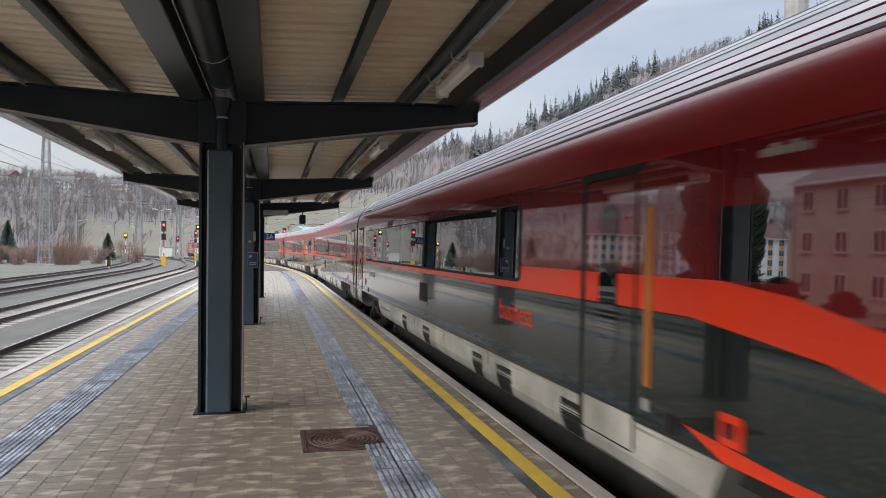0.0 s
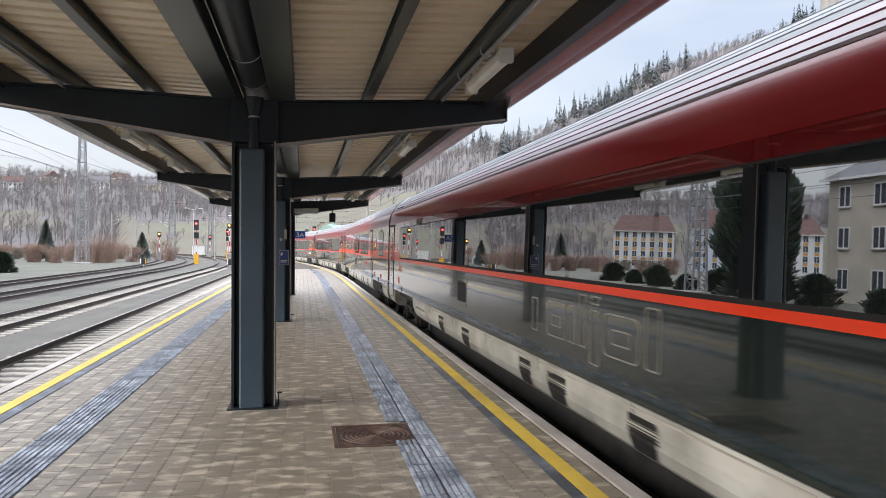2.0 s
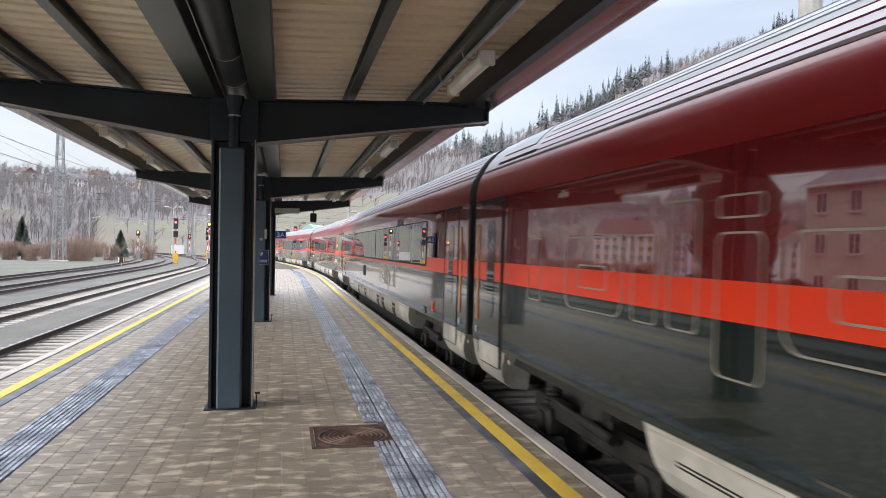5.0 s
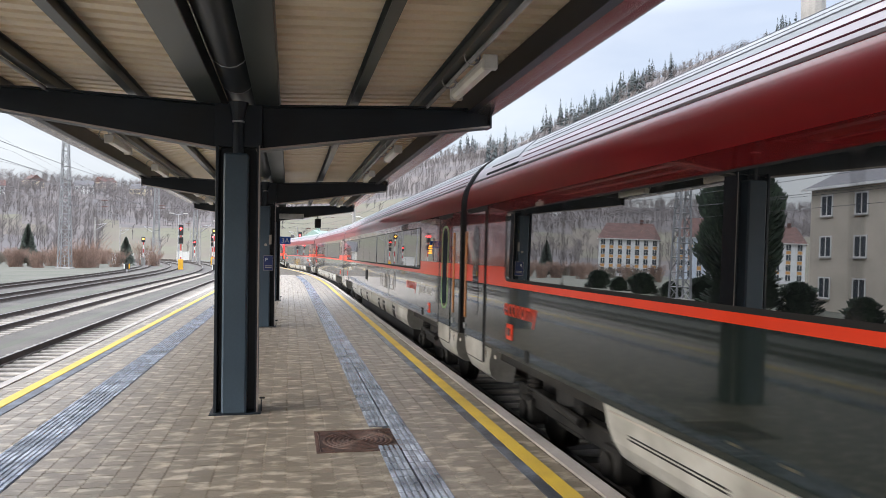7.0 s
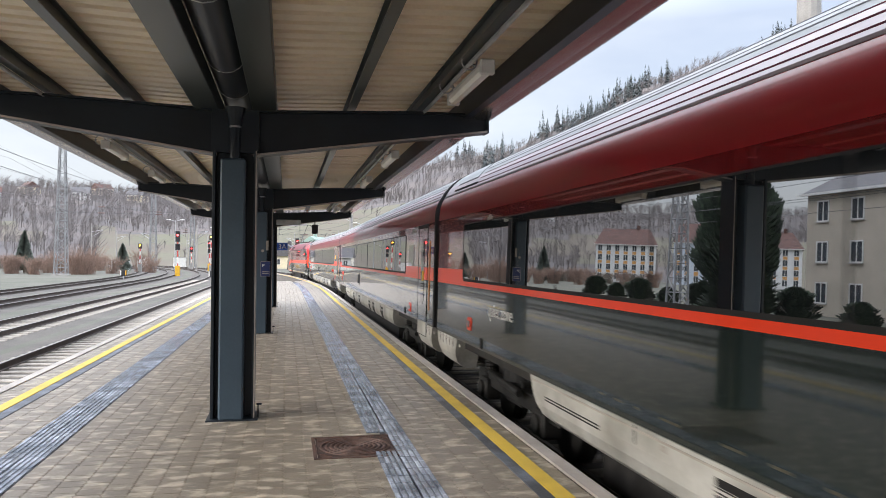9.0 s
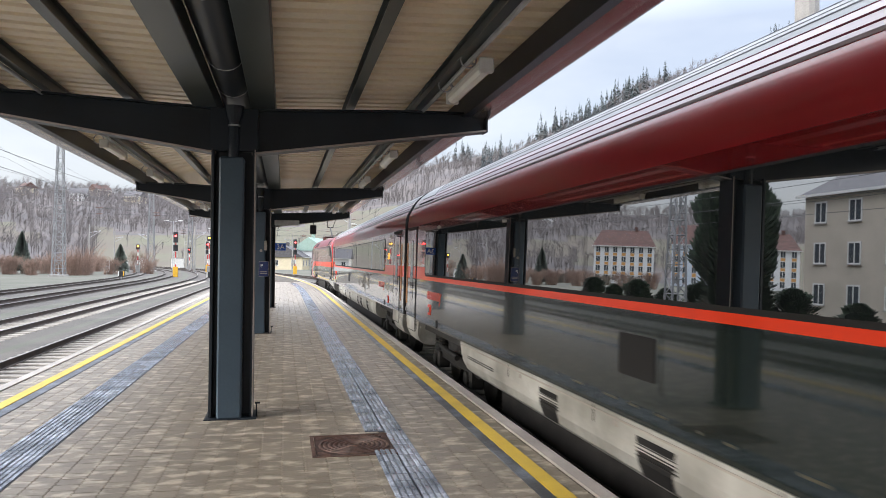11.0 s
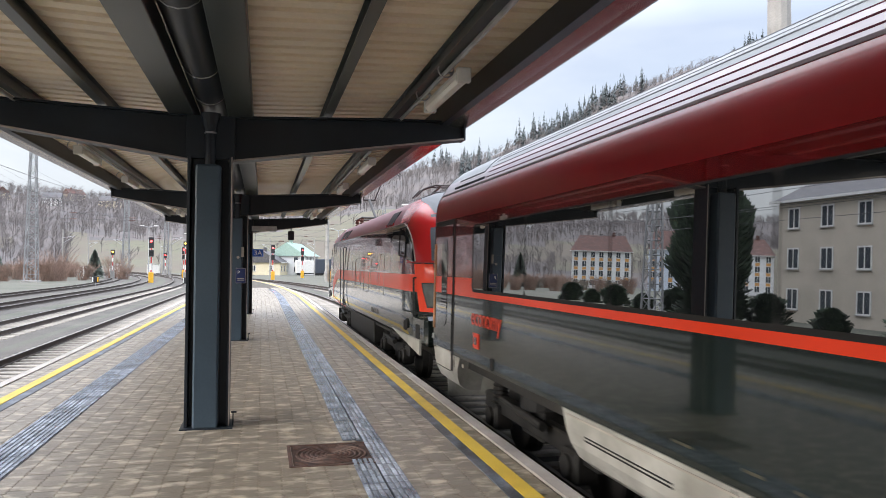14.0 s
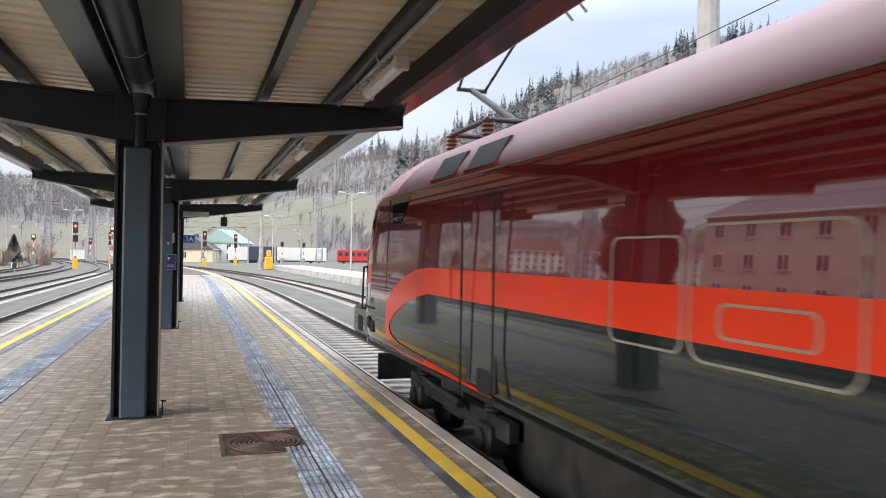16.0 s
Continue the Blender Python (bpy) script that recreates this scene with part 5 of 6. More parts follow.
M_NUMBER = material("dull_bronze_print", (0.10, 0.085, 0.06), 0.4, var=0.1)
M_INSUL = material("brown_insulator", (0.12, 0.06, 0.045), 0.3, var=0.1)


def head(t):
    """Where along the line the end of the first coach is."""
    return 0.005675 * t ** 3 + 0.022286 * t ** 2 - 13.722887 * t + 25.462


def on_track(s, wheelbase):
    a, b = along(s - wheelbase / 2, 4.2)[0], along(s + wheelbase / 2, 4.2)[0]
    m = (a + b) / 2
    return pose(m.x, m.y, ZR, 0, 0, math.degrees(math.atan2(-(b.x - a.x), b.y - a.y)))


CAR = 26.5
TRAIN = []


def motions():
    times = [k * 0.5 for k in range(33)]
    for ob, offset, base in TRAIN:
        walk(ob, [(t, on_track(head(t) + offset, base)) for t in times])


def train():
    for n in range(7):
        ends = [(True, -11.75), (False, 12.5)]
        layout = [(-9.45, -1.2, 4), (-1.05, 10.95, 6)]
        marks = {"display": ((-10.28, n in (4, 6)),), "logo": {1: -2.2, 3: -2.2, 4: -2.15, 6: -2.45}.get(n)}
        words = []
        if n == 0:
            layout = [(-3.6, 10.75, 7)]
            words = [("quiet zone", 0.30, 9.9, 1.64, M_LETTER_W), ("business", 0.36, -2.9, 1.60, M_ORANGE)]
            ends = [(True, -5.95), (False, 12.1)]
            marks = {"swoosh": True, "plates": (10.75, -7.68), "display": ((-7.83, False),), "name": -7.95}
        if n == 1:
            layout = [(-9.4, 10.6, 10)]
            words = [("first", 0.34, 10.7, 1.72, M_ORANGE)]
        if n == 2:
            layout = [(-11.2, -9.8, 1), (-5.1, -1.1, 2), (-0.2, 3.0, 2)]
            ends = [(True, -6.7), (False, 12.3)]
            marks = {"display": ((-8.42, True),), "plates": (-8.3, -10.6), "tall": 10.75}
            words = [("bistro", 0.34, -4.2, 1.60, M_ORANGE)]
        if n == 3:
            words = [("economy", 0.34, 11.0, 1.64, M_ORANGE)]
        if n == 4:
            layout = [(-9.1, -1.2, 4), (-1.05, 11.2, 6)]
            ends = [(True, -11.75)]
            words = [("economy", 0.36, -7.35, 1.62, M_ORANGE), ("quiet zone", 0.34, -9.05, 1.60, M_LETTER_W), ("quiet zone", 0.26, 9.7, 1.64, M_LETTER_W)]
        if n == 5:
            marks["plates"] = (-10.25, 10.45)
            words = [("economy", 0.34, 10.7, 1.64, M_ORANGE)]
        if n == 6:
            words = [("economy", 0.34, -8.2, 1.62, M_ORANGE), ("family zone", 0.34, -9.62, 1.58, M_LETTER_W), ("economy", 0.34, 11.0, 1.64, M_ORANGE)]
        c = coach(n, ends, layout, words, marks)
        TRAIN.append((c, n * CAR - CAR / 2, 19.0))
    lo = locomotive()
    TRAIN.append((lo, 6 * CAR + 0.55 + LH, 10.0))


# ---- surroundings: masts, signals, wires, yard, houses ----
def lattice_mast(x, y, h, w0, label="tall grey lattice steel mast"):
    e = thing("lattice_mast", (x, y, -0.8), label, "mast", "lattice masts")
    w1 = w0 * 0.42

    def at(k, cx, cy):
        w = w0 + (w1 - w0) * k
        return Vector((cx * w / 2, cy * w / 2, h * k))
    corners = ((-1, -1), (1, -1), (1, 1), (-1, 1))
    for c in corners:
        part("leg", tubes((at(0, *c), at(1, *c), 0.095), sides=4), M_MAST, e)
    n = int(h / 1.1)
    for f, (a, b) in enumerate(zip(corners, corners[1:] + corners[:1])):
        for i in range(n):
            p, q = (a, b) if i % 2 else (b, a)
            part("lacing_bar", tubes((at(i / n, *p), at((i + 1) / n, *q), 0.048), sides=4), M_MAST, e)
            part("cross_bar", tubes((at(i / n, *a), at(i / n, *b), 0.04), sides=4), M_MAST, e)
    part("footing", boxes((-w0 * 0.7, w0 * 0.7, -w0 * 0.7, w0 * 0.7, -0.1, 0.25), bevel=0.04), M_CONCRETE, e)
    return e


def signal(x, y, h, heads, yellow=True, label="railway signal showing red on a red and white banded post"):
    e = thing("railway_signal", (x, y, -0.8), label, "signal", "railway signals")
    for k in range(6):
        z0, z1 = 0.9 + (h - 1.4) * k / 6, 0.9 + (h - 1.4) * (k + 1) / 6
        part("post_band", tubes(((0, 0, z0), (0, 0, z1), 0.085), sides=10), M_WHITE if k % 2 else M_REDPAINT, e)
    part("base_box", boxes((-0.32, 0.32, -0.25, 0.25, 0.0, 1.5), bevel=0.04), M_YELLOWBOX if yellow else M_CONCRETE, e)
    for z, hh, lit in heads:
        hd = part("signal_head", boxes((-0.32, 0.32, -0.12, 0.12, z, z + hh), bevel=0.03), M_SIGNAL, e)
        part("hood", boxes((-0.2, 0.2, -0.34, -0.125, z + hh * 0.78, z + hh * 0.81)), M_SIGNAL, hd)
        if lit:
            part("light", tubes(((0, -0.125, z + hh * 0.62), (0, -0.15, z + hh * 0.62), 0.15), sides=16), lit, hd)
    part("ladder", tubes(((-0.16, 0.22, 0.5), (-0.16, 0.22, h - 0.4), 0.02), ((0.16, 0.22, 0.5), (0.16, 0.22, h - 0.4), 0.02), sides=5), M_GALV, e)
    return e


def dwarf_signal(x, y):
    e = thing("dwarf_signal", (x, y, -0.8), "low black and yellow shunting signal by the track", "signal", "dwarf signals")
    part("stand", boxes((-0.06, 0.06, -0.06, 0.06, 0, 0.45)), M_GALV, e)
    part("head", boxes((-0.36, 0.36, -0.12, 0.12, 0.45, 1.15), bevel=0.05), M_SIGNAL, e)
    for q in (-1, 1):
        part("marker_stripe", boxes((q * 0.22, q * 0.34, -0.14, -0.121, 0.5, 1.1), bevel=0.006), M_WHITE if q < 0 else M_YELLOWBOX, e)


def pole(x, y, h, r=0.16, arm=0.0, label="slim concrete catenary pole", mat=None):
    e = thing("catenary_pole", (x, y, -0.8), label, "pole", "catenary poles")
    part("shaft", tubes(((0, 0, 0), (0, 0, h), r, r * 0.62), sides=12), mat or M_CONCRETE, e)
    if arm:
        part("cantilever", tubes(((0, 0, h - 1.6), (arm, 0, h - 1.2), 0.04), ((0, 0, h - 2.6), (arm, 0, h - 1.25), 0.035), sides=6), M_GALV, e)
        part("insulator", tubes(*[((arm * 0.25 + 0.05 * k * (1 if arm > 0 else -1), 0, h - 1.5), (arm * 0.25 + (0.05 * k + 0.03) * (1 if arm > 0 else -1), 0, h - 1.5), 0.09) for k in range(4)], sides=8), M_INSUL, e)
    return e


def lamp_post(x, y, h):
    e = thing("yard_lamp", (x, y, -0.8), "tall grey yard lamp with two heads", "street lamp", "yard lamps")
    part("post", tubes(((0, 0, 0), (0, 0, h), 0.14, 0.08), sides=10), M_GALV, e)
    for sg in (-1, 1):
        part("arm", tubes(((0, 0, h - 0.2), (sg * 1.2, 0, h + 0.15), 0.05), sides=6), M_GALV, e)
        part("lamp_head", boxes((sg * 1.0, sg * 2.0, -0.2, 0.2, h + 0.08, h + 0.26), bevel=0.05), M_WHITE, e)


def cabinet(x, y, w, d, h):
    e = thing("relay_cabinet", (x, y, -0.8), "white trackside relay cabinet", "cabinet", "relay cabinets")
    part("body", boxes((-w / 2, w / 2, -d / 2, d / 2, 0, h), bevel=0.04), M_WHITE, e)
    part("roof", boxes((-w / 2 - 0.1, w / 2 + 0.1, -d / 2 - 0.1, d / 2 + 0.1, h, h + 0.15), bevel=0.03), M_CONCRETE, e)


def wires():
    def line(name, xs, zf, path, s0, s1, r=0.011, step=6.0):
        pts = []
        s = s0
        while s <= s1:
            p = path(s, xs)[0]
            pts.append(Vector((p.x, p.y, zf(s))))
            s += step
        ob = part(name, polytube(pts, r, 4), M_WIRE)
        tagged(ob, "thin dark overhead line wire above the track", "wire", "overhead wires")
    for x, path in ((4.2, along), (8.75, along), (-5.5, leftline), (-9.7, leftline), (-14.6, leftline), (-19.2, leftline)):
        line("contact_wire", x, lambda s: 5.0, path, -30, 190)
        line("messenger_wire", x, lambda s: 5.6 + 0.85 * ((s / 60.0 - math.floor(s / 60.0)) * 2 - 1) ** 2, path, -30, 190)
    for (ax, ay), (bx, by), heights in (((-31, 113), (9.9, 116), (9.6, 8.2)), ((-22, 185), (30, 185), (13.0, 10.6, 9.0)), ((-26, 156), (22, 160), (8.0, 7.0)), ((-31, 113), (-26, 156), (15.0,))):
        for k, z in enumerate(heights):
            sag = 1.3 if k == 0 else 0.1
            pts = [Vector((ax + (bx - ax) * q / 16, ay + (by - ay) * q / 16, z - sag * (1 - (q / 8 - 1) ** 2))) for q in range(17)]
            tagged(part("span_wire", polytube(pts, 0.014, 4), M_WIRE), "thin dark span wire between two masts", "wire", "span wires")
            if abs(bx - ax) > 20:
                for q in (2, 5, 7, 10, 12):
                    c = pts[q]
                    tagged(part("line_insulator", polytube([c + Vector((-0.45, -0.01, 0.0)), c + Vector((0.45, 0.01, 0.0))], 0.075, 8), M_INSUL), "dark brown insulator strung on a span wire", "insulator", "line insulators")
    for x, z in ((-24, 9.5), (-25.5, 11.0), (-22.5, 8.0)):
        line("feeder_wire", x, lambda s, z=z: z + 1.2 * ((s / 70.0 - math.floor(s / 70.0)) * 2 - 1) ** 2, leftline, -30, 190, 0.010)


def bush(x, y, h, mat, label, seed):
    e = thing("bush", (x, y, -0.8), label, "bush", "trackside bushes")
    rng = random.Random(seed)
    bm = bmesh.new()
    for k in range(130):
        a, lean = rng.random() * 6.283, rng.uniform(0.1, 0.75)
        l = h * rng.uniform(0.6, 1.0)
        r0 = rng.uniform(0, h * 0.3)
        p = Vector((r0 * math.cos(a), r0 * math.sin(a), 0))
        m = p + Vector((math.cos(a) * lean * l * 0.35, math.sin(a) * lean * l * 0.35, l * 0.6))
        add_tube(bm, p, m, 0.022, 0.014, 3)
        for j in range(3):
            q = m + Vector((math.cos(a + rng.uniform(-1, 1)) * lean * l * 0.4, math.sin(a + rng.uniform(-1, 1)) * lean * l * 0.4, l * rng.uniform(0.2, 0.4)))
            add_tube(bm, m, q, 0.014, 0.005, 3)
    tagged(part("foliage", bm, mat, e), kind="stuff")
    return e


def conifer(x, y, h, label, mat, slim=0.22, z=-0.8, dense=False):
    e = thing("conifer", (x, y, z), label, "tree", "single conifers")
    rng = random.Random(int(x * 7 + y))
    part("trunk", tubes(((0, 0, 0), (0, 0, h * 0.9), 0.14, 0.03), sides=8), M_BARK, e)
    verts, faces = [], []
    for k in range(1500 if h < 9 else 9000):
        t = rng.random() ** 0.8
        zc = h * (0.06 + 0.94 * t)
        prof = math.sqrt(max(0.0, 1 - (abs(t - 0.32) / 0.69) ** 2.2)) if dense else (1 - t) ** 0.75
        rad = h * slim * prof * ((0.72 + 0.36 * rng.random()) if dense else (0.40 + 0.75 * rng.random())) + 0.05
        a = rng.random() * 6.283
        if dense:
            rad *= 0.92 + 0.75 * noise.noise(Vector((1.6 * math.cos(a) + x, 1.6 * math.sin(a) + y, zc * 5.0 / h)))
        tip = Vector((rad * math.cos(a), rad * math.sin(a), zc - 0.10 * rad))
        inner = 0.72 if dense else 0.35
        root = Vector((tip.x * inner, tip.y * inner, zc + (-0.2 if dense else 0.25) * rad))
        wv = Vector((-math.sin(a), math.cos(a), 0.3)) * (0.10 + (0.05 if dense else 0.16) * rad)
        b = len(verts)
        verts.extend([root, tip + wv * 0.6, tip * 1.08, tip - wv * 0.6, root + Vector((0, 0, -0.2))])
        faces.extend([(b, b + 1, b + 2), (b, b + 2, b + 3), (b + 4, b + 3, b + 1)])
    me = bpy.data.meshes.new("crown")
    me.from_pydata([tuple(v) for v in verts], [], faces)
    me.materials.append(mat)
    ob = new("crown", me)
    ob.parent = e
    return e


def house(x, y, w, d, h, roof_h, floors, cols, wall, roof, label, rz=0.0, hip=0.0, base=-0.8, name="house", panel=None):
    """Block with its front along local x at local y = -d/2; windows on the front and on both gables."""
    e = thing(name, (x, y, base), label, "house", rz=rz)
    part("wall", boxes((-w / 2, w / 2, -d / 2, d / 2, 0, h)), wall, e)
    o = 0.45
    bm = bmesh.new()
    v = [bm.verts.new(p) for p in ((-w / 2 - o, -d / 2 - o, h), (w / 2 + o, -d / 2 - o, h), (w / 2 + o, d / 2 + o, h), (-w / 2 - o, d / 2 + o, h), (-w / 2 - o + hip, 0, h + roof_h), (w / 2 + o - hip, 0, h + roof_h))]
    for f in ((0, 1, 5, 4), (1, 2, 5), (2, 3, 4, 5), (3, 0, 4), (3, 2, 1, 0)):
        bm.faces.new([v[i] for i in f])
    r = part("roof", bm, roof, e)
    part("eave_board", boxes((-w / 2 - o, w / 2 + o, -d / 2 - o - 0.08, -d / 2 - o, h - 0.12, h + 0.06)), M_WHITE, r)
    part("chimney", boxes((-w * 0.2 - 0.4, -w * 0.2 + 0.4, -0.4, 0.4, h + roof_h * 0.4, h + roof_h + 0.9)), roof, r)
    fh = h / floors

    def win(px, py, z, turn):
        ww, wh = 1.0, 1.35
        m = pose(px, py, z, 0, 0, turn)
        bm = bmesh.new()
        for b in ((-ww / 2 - 0.1, -ww / 2, -0.05, 0.06, -0.1, wh + 0.1), (ww / 2, ww / 2 + 0.1, -0.05, 0.06, -0.1, wh + 0.1), (-ww / 2, ww / 2, -0.05, 0.06, wh, wh + 0.1), (-ww / 2, ww / 2, -0.05, 0.06, -0.1, 0), (-0.04, 0.04, -0.04, 0.06, 0, wh)):
            add_box(bm, *b)
        f = part("window", bm, M_WHITE, e)
        f.matrix_basis = m
        part("pane", boxes((-ww / 2, ww / 2, -0.01, 0.03, 0, wh)), M_PANE, f)
        part("sill", boxes((-ww / 2 - 0.15, ww / 2 + 0.15, -0.14, -0.051, -0.16, -0.1)), M_CONCRETE, f)
    for k in range(floors):
        z = fh * k + fh * 0.34
        for i in range(cols):
            px = -w / 2 + w * (i + 0.5) / cols
            win(px, -d / 2, z, 0)
            if panel and k < floors - 1:
                part("wall_panel", boxes((px - 0.5, px + 0.5, -d / 2 - 0.03, -d / 2, z + 1.5, z + fh - 0.15)), panel, e)
        for i in range(2):
            py = -d / 2 + d * (i + 0.5) / 2
            win(w / 2, py, z, 90)
            win(-w / 2, py, z, -90)
    return e


def far_platform():
    e = thing("platform_2", (0, 0, 0), "pale concrete platform across the tracks", "platform", kind="structure")
    bm = bmesh.new()
    ring = [[Vector((x0, y, -0.8)), Vector((x0, y, -0.12)), Vector((x0 + 5.0, y, -0.12)), Vector((x0 + 5.0, y, -0.8))] for x0, y in ((13.4, 20), (13.1, 60), (11.9, 119))]
    sweep(3, lambda i: ring[i], bm=bm)
    part("slab", bm, M_CONCRETE, e)


def yard_vehicle(x, y, l, h, mat, name, label, cat, rz=0.0, windows=0):
    e = thing(name, (x, y, -0.8), label, cat, rz=rz)
    part("body", boxes((-l / 2, l / 2, -1.3, 1.3, 0.6, h), bevel=0.12), mat, e)
    part("chassis", boxes((-l / 2 + 0.3, l / 2 - 0.3, -1.1, 1.1, 0.35, 0.6)), M_UNDER, e)
    for k in (-0.38, -0.25, 0.25, 0.38):
        part("wheel", tubes(((l * k, -1.2, 0.42), (l * k, 1.2, 0.42), 0.42), sides=14), M_RUBBER, e)
    for k in range(windows):
        px = -l / 2 + l * (k + 0.5) / windows
        part("window", boxes((px - 0.5, px + 0.5, -1.32, -1.30, h * 0.55, h * 0.82)), M_PANE, e)


def platform_sign():
    e = thing("platform_sign", (-0.11, 29.2, 2.32), "blue platform sign with white letters 3A", "sign")
    part("panel", boxes((-0.2, 0.2, -0.02, 0.02, -0.14, 0.14), bevel=0.006), M_BLUE, e)
    text_part("lettering", "3A", 0.26, M_LETTER_W, e, Matrix.Translation((-0.15, -0.026, -0.09)) @ pose(0, 0, 0, 90, 0, 0))
    part("bracket", boxes((-0.30, -0.2, -0.015, 0.015, -0.03, 0.03)), M_STEEL, e)
    e = thing("notice_sign", (-0.46, 19.25, 1.60), "small dark blue pictogram sign on a column", "sign")
    part("panel", boxes((-0.12, 0.12, -0.012, 0.012, -0.19, 0.19), bevel=0.004), M_NAVY, e)
    text_part("letter", "P", 0.12, M_LETTER_W, e, Matrix.Translation((-0.08, -0.014, 0.04)) @ pose(0, 0, 0, 90, 0, 0))
    part("print_bar", boxes((-0.08, 0.08, -0.015, -0.012, -0.12, -0.10)), M_LETTER, e)
    part("print_bar", boxes((-0.08, 0.08, -0.015, -0.012, -0.08, -0.06)), M_LETTER, e)
    part("border", boxes((-0.115, 0.115, -0.014, -0.012, -0.185, -0.177), (-0.115, 0.115, -0.014, -0.012, 0.177, 0.185), (-0.115, -0.107, -0.014, -0.012, -0.177, 0.177), (0.107, 0.115, -0.014, -0.012, -0.177, 0.177)), M_LETTER, e)
    e = thing("sector_mark", (-0.42, 19.25, 2.08), "pale worn sticker marks on a column", "sticker")
    part("bar", boxes((-0.03, 0.03, -0.012, 0.012, -0.02, 0.22)), M_LETTER, e)
    part("dot", tubes(((-0.11, -0.012, -0.03), (-0.11, 0.012, -0.03), 0.035), sides=14), M_LETTER, e)
    e = thing("display_box", (0.12, 29.05, 3.24), "grey hanging light bar under a canopy beam", "lamp")
    part("body", boxes((-0.46, 0.46, -0.1, 0.1, -0.11, 0.09), bevel=0.02), M_GALV, e)
    part("clamp", boxes((-0.2, -0.15, -0.04, 0.04, 0.09, 0.3)), M_STEEL, e)
    part("clamp", boxes((0.15, 0.2, -0.04, 0.04, 0.09, 0.3)), M_STEEL, e)
    e = thing("loudspeaker", (1.12, 29.4, 3.02), "black loudspeaker hung under a canopy beam", "loudspeaker")
    part("housing", boxes((-0.12, 0.12, -0.12, 0.12, -0.2, 0.16), bevel=0.03), M_SIGNAL, e)
    part("hanger", tubes(((0, 0, 0.16), (0, 0, 0.30), 0.02), sides=8), M_STEEL, e)


M_NAVY = material("navy_sign_enamel", (0.015, 0.03, 0.12), 0.35, var=0.05)
M_REDTWIG = material("reddish_twigs", (0.34, 0.23, 0.18), 0.9, var=0.25, scale=2)
M_DRYTWIG = material("grey_brown_twigs", (0.24, 0.20, 0.155), 0.9, var=0.25, scale=2)
M_NEARFIR = material("fir_needles", (0.045, 0.07, 0.038), 0.85, var=0.3, scale=2, fine=12, island=0.4)
# Paler copy of the fir green, with haze mixed into the colour.
M_HAZEFIR = material("hazy_spruce_needles", (0.13, 0.155, 0.125), 0.85, var=0.25, scale=2, fine=12, island=0.3)
M_BLUEHOUSE = material("pale_blue_render", (0.58, 0.64, 0.72), 0.85, var=0.06)
M_YELLOWHOUSE = material("cream_render", (0.70, 0.62, 0.44), 0.85, var=0.06)
M_SLATE = material("slate_grey_roof", (0.11, 0.105, 0.11), 0.6, var=0.2)


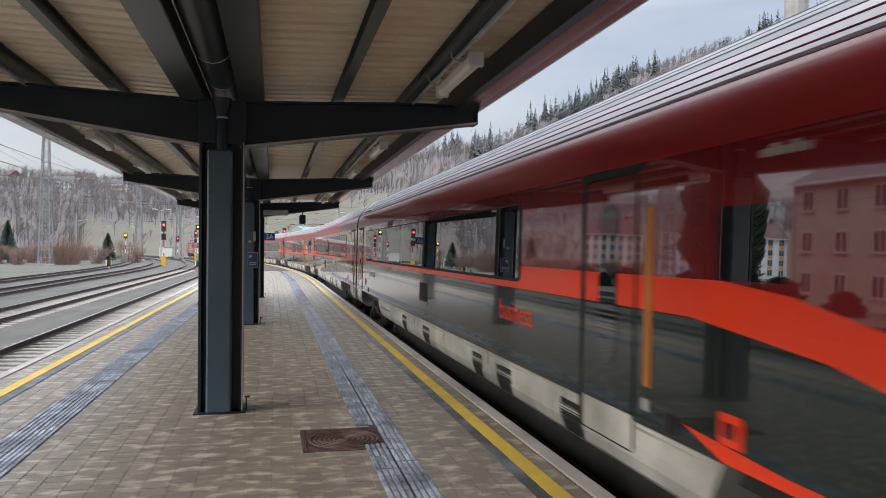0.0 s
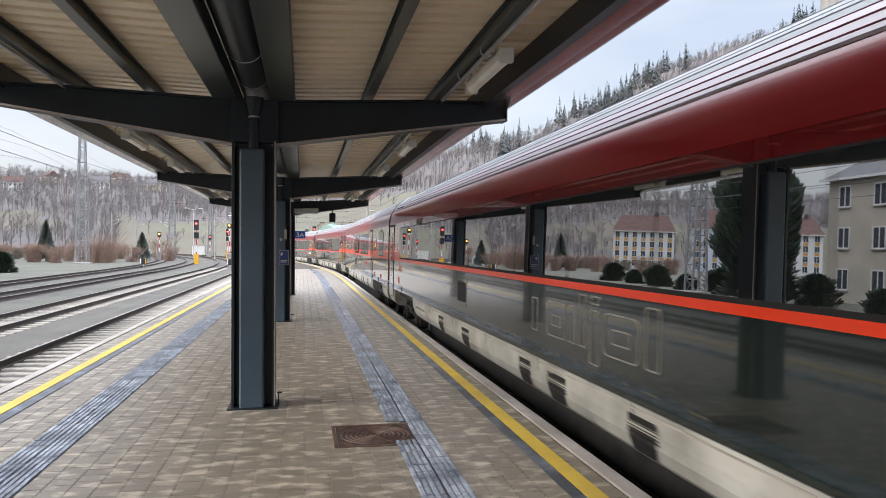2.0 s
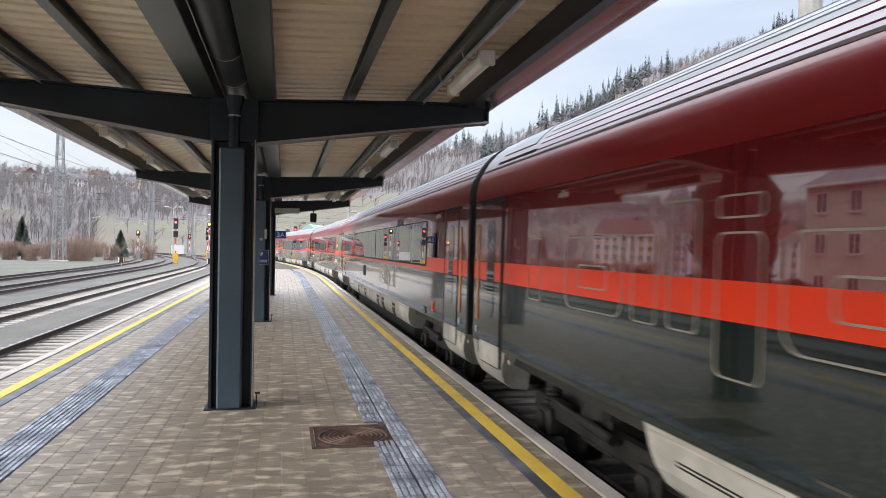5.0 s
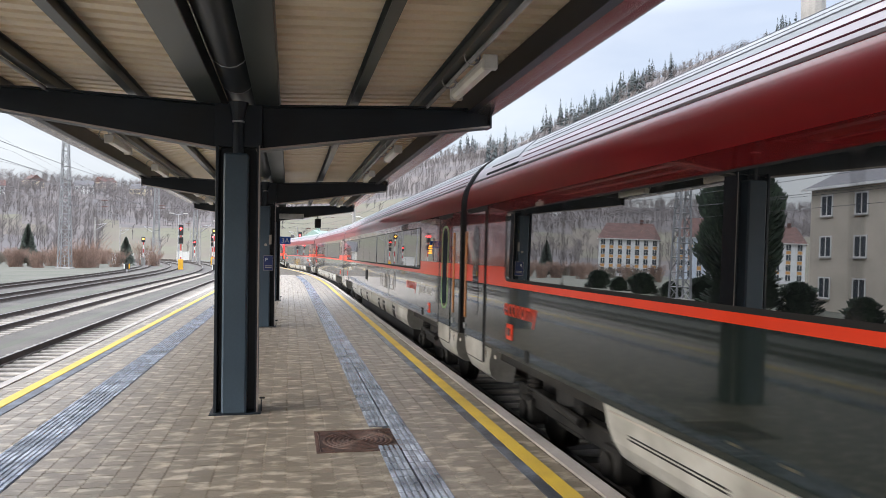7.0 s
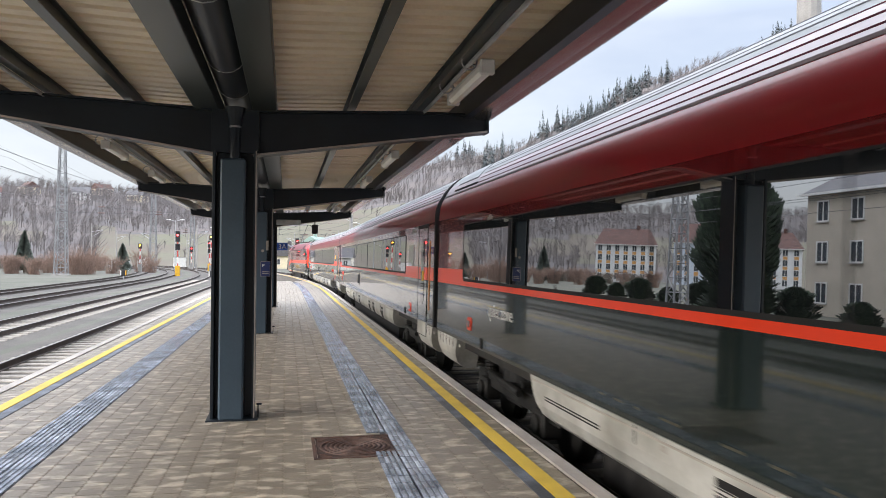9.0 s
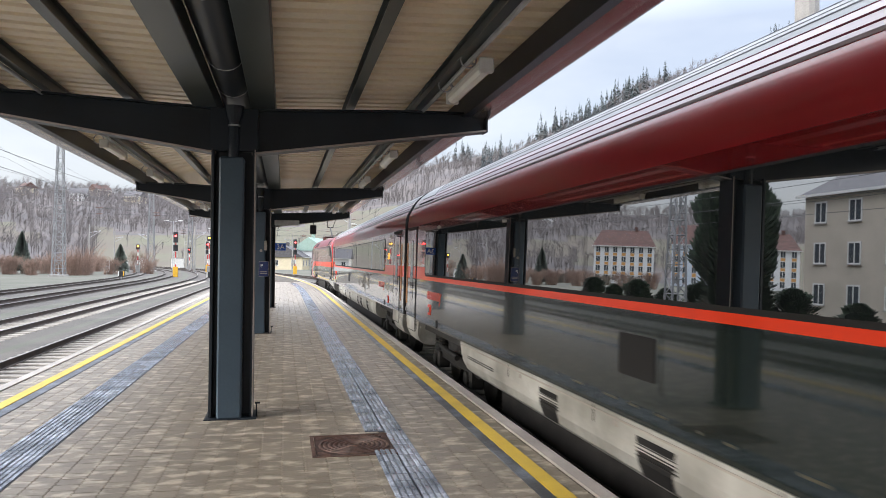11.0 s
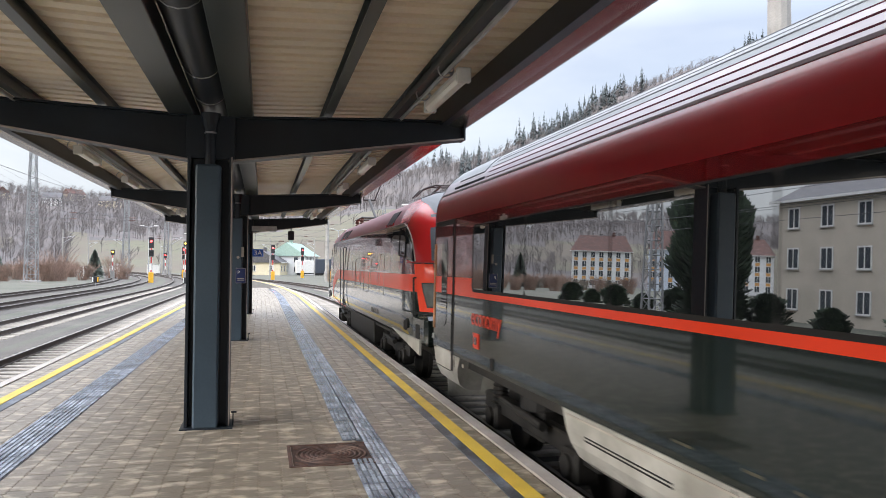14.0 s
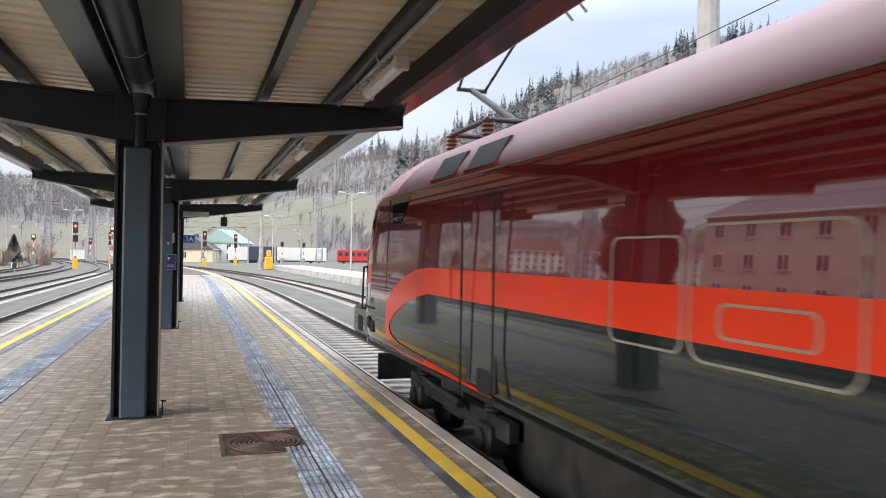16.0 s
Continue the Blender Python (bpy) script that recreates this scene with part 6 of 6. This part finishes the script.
def surroundings():
    lattice_mast(-31, 113, 20.0, 1.5)
    lattice_mast(-26, 156, 18.0, 1.4)
    lattice_mast(-22, 185, 17.0, 1.3)
    lattice_mast(-24.5, 53, 15.0, 1.2)
    lattice_mast(30, 185, 17.0, 1.6)
    for x, y, h, a in ((-17, 150, 9, 2), (-12.2, 135, 9, 2), (-28, 165, 9, -2), (-36, 150, 9, 2), (-20, 200, 9, 2), (-27, 215, 9, 2), (12, 175, 9, -2), (2, 190, 9, -2), (22, 160, 9, -2), (-40, 190, 9, 2), (-9, 205, 9, 2)):
        pole(x, y, h, 0.17, a)
    pole(9.9, 116, 11, 0.36, -2.2, "stout concrete catenary pole beside the line")
    pole(10.95, 14.2, 11.5, 0.33, -2.0, "stout concrete catenary pole beside the line")
    pole(14.5, 140, 8, 0.16, 0)
    signal(-15, 110, 6.9, ((4.9, 1.5, M_REDLIGHT), (3.7, 0.9, None)))
    signal(-14.7, 151, 6.4, ((4.6, 1.4, M_REDLIGHT), (3.6, 0.8, None)))
    signal(-20.6, 172, 5.4, ((3.9, 1.2, M_REDLIGHT),), False)
    signal(1.9, 133, 6.6, ((4.7, 1.5, M_REDLIGHT), (3.5, 0.9, None)))
    signal(8.0, 152, 6.6, ((4.7, 1.5, M_REDLIGHT), (3.5, 0.9, None)))
    signal(-25.5, 140, 5.6, ((4.2, 0.9, M_AMBERLIGHT),), False, "small signal with amber lights on a slim post")
    signal(-11.5, 121, 6.4, ((5.4, 0.8, M_AMBERLIGHT),), False, "small signal with amber lights on a slim post")
    signal(12.2, 145, 4.2, ((2.8, 1.0, None),), False, "dark signal seen from its back on a post")
    signal(18.0, 160, 5.4, ((4.0, 1.0, None),), False, "dark signal seen from its back on a post")
    signal(24.0, 170, 5.4, ((4.0, 1.0, None),), False, "dark signal seen from its back on a post")
    dwarf_signal(-18.8, 93.5)
    dwarf_signal(-8.4, 89.5)
    cabinet(-34, 190, 2.6, 1.2, 2.6)
    cabinet(-27.5, 205, 3.0, 1.4, 2.6)
    cabinet(-31, 150, 3.4, 2.0, 2.0)
    e = thing("switch_box", (11.0, 115.5, -0.8), "orange-yellow trackside switch box", "box")
    part("body", boxes((-0.6, 0.6, -0.4, 0.4, 0, 2.0), bevel=0.1), M_YELLOWBOX, e)
    part("lid", boxes((-0.35, 0.35, -0.3, 0.3, 2.0, 3.0), bevel=0.1), M_YELLOWBOX, e)
    lamp_post(21.8, 106, 11.4)
    lamp_post(16.5, 165, 10.5)
    lamp_post(-24.5, 175, 11.0)
    lamp_post(-16.5, 190, 10.0)
    wires()
    far_platform()
    house(1.3, 196, 9, 9, 3.2, 3.0, 1, 3, M_YELLOWHOUSE, M_SLATE, "small cream house with a steep gable and dark roof", 75)
    house(8.5, 205, 14, 10, 5.0, 3.6, 2, 4, M_HOUSE_W, M_GREENROOF, "white house with a pale green roof behind the yard", 72)
    house(-6.5, 206, 12, 9, 3.4, 2.8, 1, 4, M_HOUSE_W, M_SLATE, "white house with a grey-blue roof", 10)
    yard_vehicle(25.5, 196, 16, 4.0, M_WHITE, "white_trailer", "long white covered trailer in the yard", "trailer", -6)
    yard_vehicle(11.8, 190, 7, 3.8, M_WHITE, "white_trailer", "white covered trailer in the yard", "trailer", 4)
    yard_vehicle(16.5, 190, 7, 4.2, M_TRUCK, "goods_truck", "dark blue-grey goods truck in the yard", "truck", 2)
    yard_vehicle(44, 195, 15, 3.7, M_REDPAINT, "red_railcar", "red railcar parked in the yard", "railcar", -8, 9)
    k = 0
    for az, d, s in ((-17.4, 575, 12), (-14.2, 520, 10), (-12.9, 585, 12), (-10.6, 545, 11), (-19.6, 500, 10)):
        p = polar(az, d)
        house(p.x, p.y, s, 10, 6.0, 4.0, 2, 4, (M_YELLOWHOUSE, M_HOUSE_W, M_HOUSE_B)[k % 3], (M_TILE, M_SLATE)[k % 2], "house with a steep roof among bare trees on the hill", az + (-35, 20, 60, -5, 40)[k], base=p.z - 2)
        k += 1
    for x, y, h, s in ((-29.5, 119, 5.2, 1), (-33.5, 122, 4.0, 2), (-36, 118, 3.0, 3), (-25.5, 142, 4.6, 4), (-41, 124, 3.2, 5), (-27, 126, 3.4, 6), (-45, 122, 3.6, 7), (-22.5, 133, 3.0, 8)):
        bush(x, y, h, M_REDTWIG, "leafless reddish-brown bush beside the tracks", s)
    rng = random.Random(77)
    scrub = [bush(-52, 134, 3.4, M_REDTWIG, "leafless reddish-brown bush beside the tracks", 9), bush(-47, 140, 2.6, M_DRYTWIG, "low grey-brown leafless scrub beside the tracks", 10)]
    for k in range(40):
        y = rng.uniform(118, 188)
        x = -27 - 390 * (1 - math.cos((y - 75) / 390)) - 30 * rng.random() ** 1.3
        copy_thing(scrub[k % 2], pose(x, y, -0.8, 0, 0, rng.uniform(0, 360)))
    conifer(-41.5, 131, 6.5, "young spruce among bare bushes, its dark green paled for haze", M_HAZEFIR, 0.24)
    conifer(-28.0, 138, 4.8, "small round conifer, its dark green paled for haze", M_HAZEFIR, 0.30)
    # across the tracks, behind the left of the view, mirrored in the train
    conifer(-23.5, 43.6, 10.5, "broad rounded dark green thuja by the houses", M_NEARFIR, 0.215, dense=True)
    house(-38, 30, 36, 12, 8.8, 4.5, 3, 11, M_HOUSE_B, M_SLATE, "beige three-storey apartment block with white windows", 90, 5.0, name="apartment_block")
    house(-82, 180, 15, 11, 9.6, 4.4, 4, 7, M_HOUSE_W, M_TILE, "white apartment house with yellow panels and red-brown roof", 27, 2.0, name="apartment_house", panel=M_HOUSE_O)
    house(-98, 170, 13, 12, 10.5, 5.2, 4, 6, M_BLUEHOUSE, M_TILE, "pale blue apartment house with yellow panels and brown roof", 33, 1.5, name="apartment_house", panel=M_HOUSE_O)
    house(-110, 158, 12, 11, 9.5, 4.2, 4, 5, M_HOUSE_W, M_TILE, "white apartment house with yellow panels and brown roof", 36, 2.5, name="apartment_house", panel=M_HOUSE_O)
    for y in range(18, 84, 6):
        conifer(-24.0 - 0.06 * y, y, 1.4 + 0.3 * (y % 4), "low rounded dark green shrub beyond the tracks", M_NEARFIR, 0.62, dense=True)


# ---- build ----
ground_sheet()
hills()
woods()
PLATFORM = platform()
manhole()
col = column(COLUMNS[1])
beam = cross_beam(COLUMNS[1])
for y in COLUMNS:
    if y != COLUMNS[1]:
        copy_thing(col, pose(CX, y, 0))
        copy_thing(beam, pose(CX, y, 0))
canopy_roof()
lt = tube_light(1.81, 7.6, "canopy lights")
for x, y in ((1.81, 13.35), (1.81, 17.3), (1.81, 23.4), (1.81, 27.2), (-2.70, 13.35), (-2.70, 17.3), (-2.70, 23.4), (-2.70, 27.2)):
    copy_thing(lt, pose(x, y, deck_z(x) - 0.16))
track("track_1", 4.2, along, -60, 190, 4, 80, "railway track beside the platform, rusty rails on concrete sleepers")
track("track_2", 8.75, along, -40, 190, 10, 80, "railway track with grey ballast")
track("track_3", -5.5, leftline, -60, 240, 10, 80, "railway track beside the platform, rusty rails on concrete sleepers")
track("track_4", -9.7, leftline, -40, 260, 20, 90, "railway track with grey ballast")
track("track_5", -14.6, leftline, -40, 260, 30, 31, "railway track with grey ballast")
track("track_6", -19.2, leftline, -40, 260, 30, 31, "railway track with grey ballast")
surroundings()
platform_sign()
train()
pavers(PLATFORM)
tactile(PLATFORM)
motions()
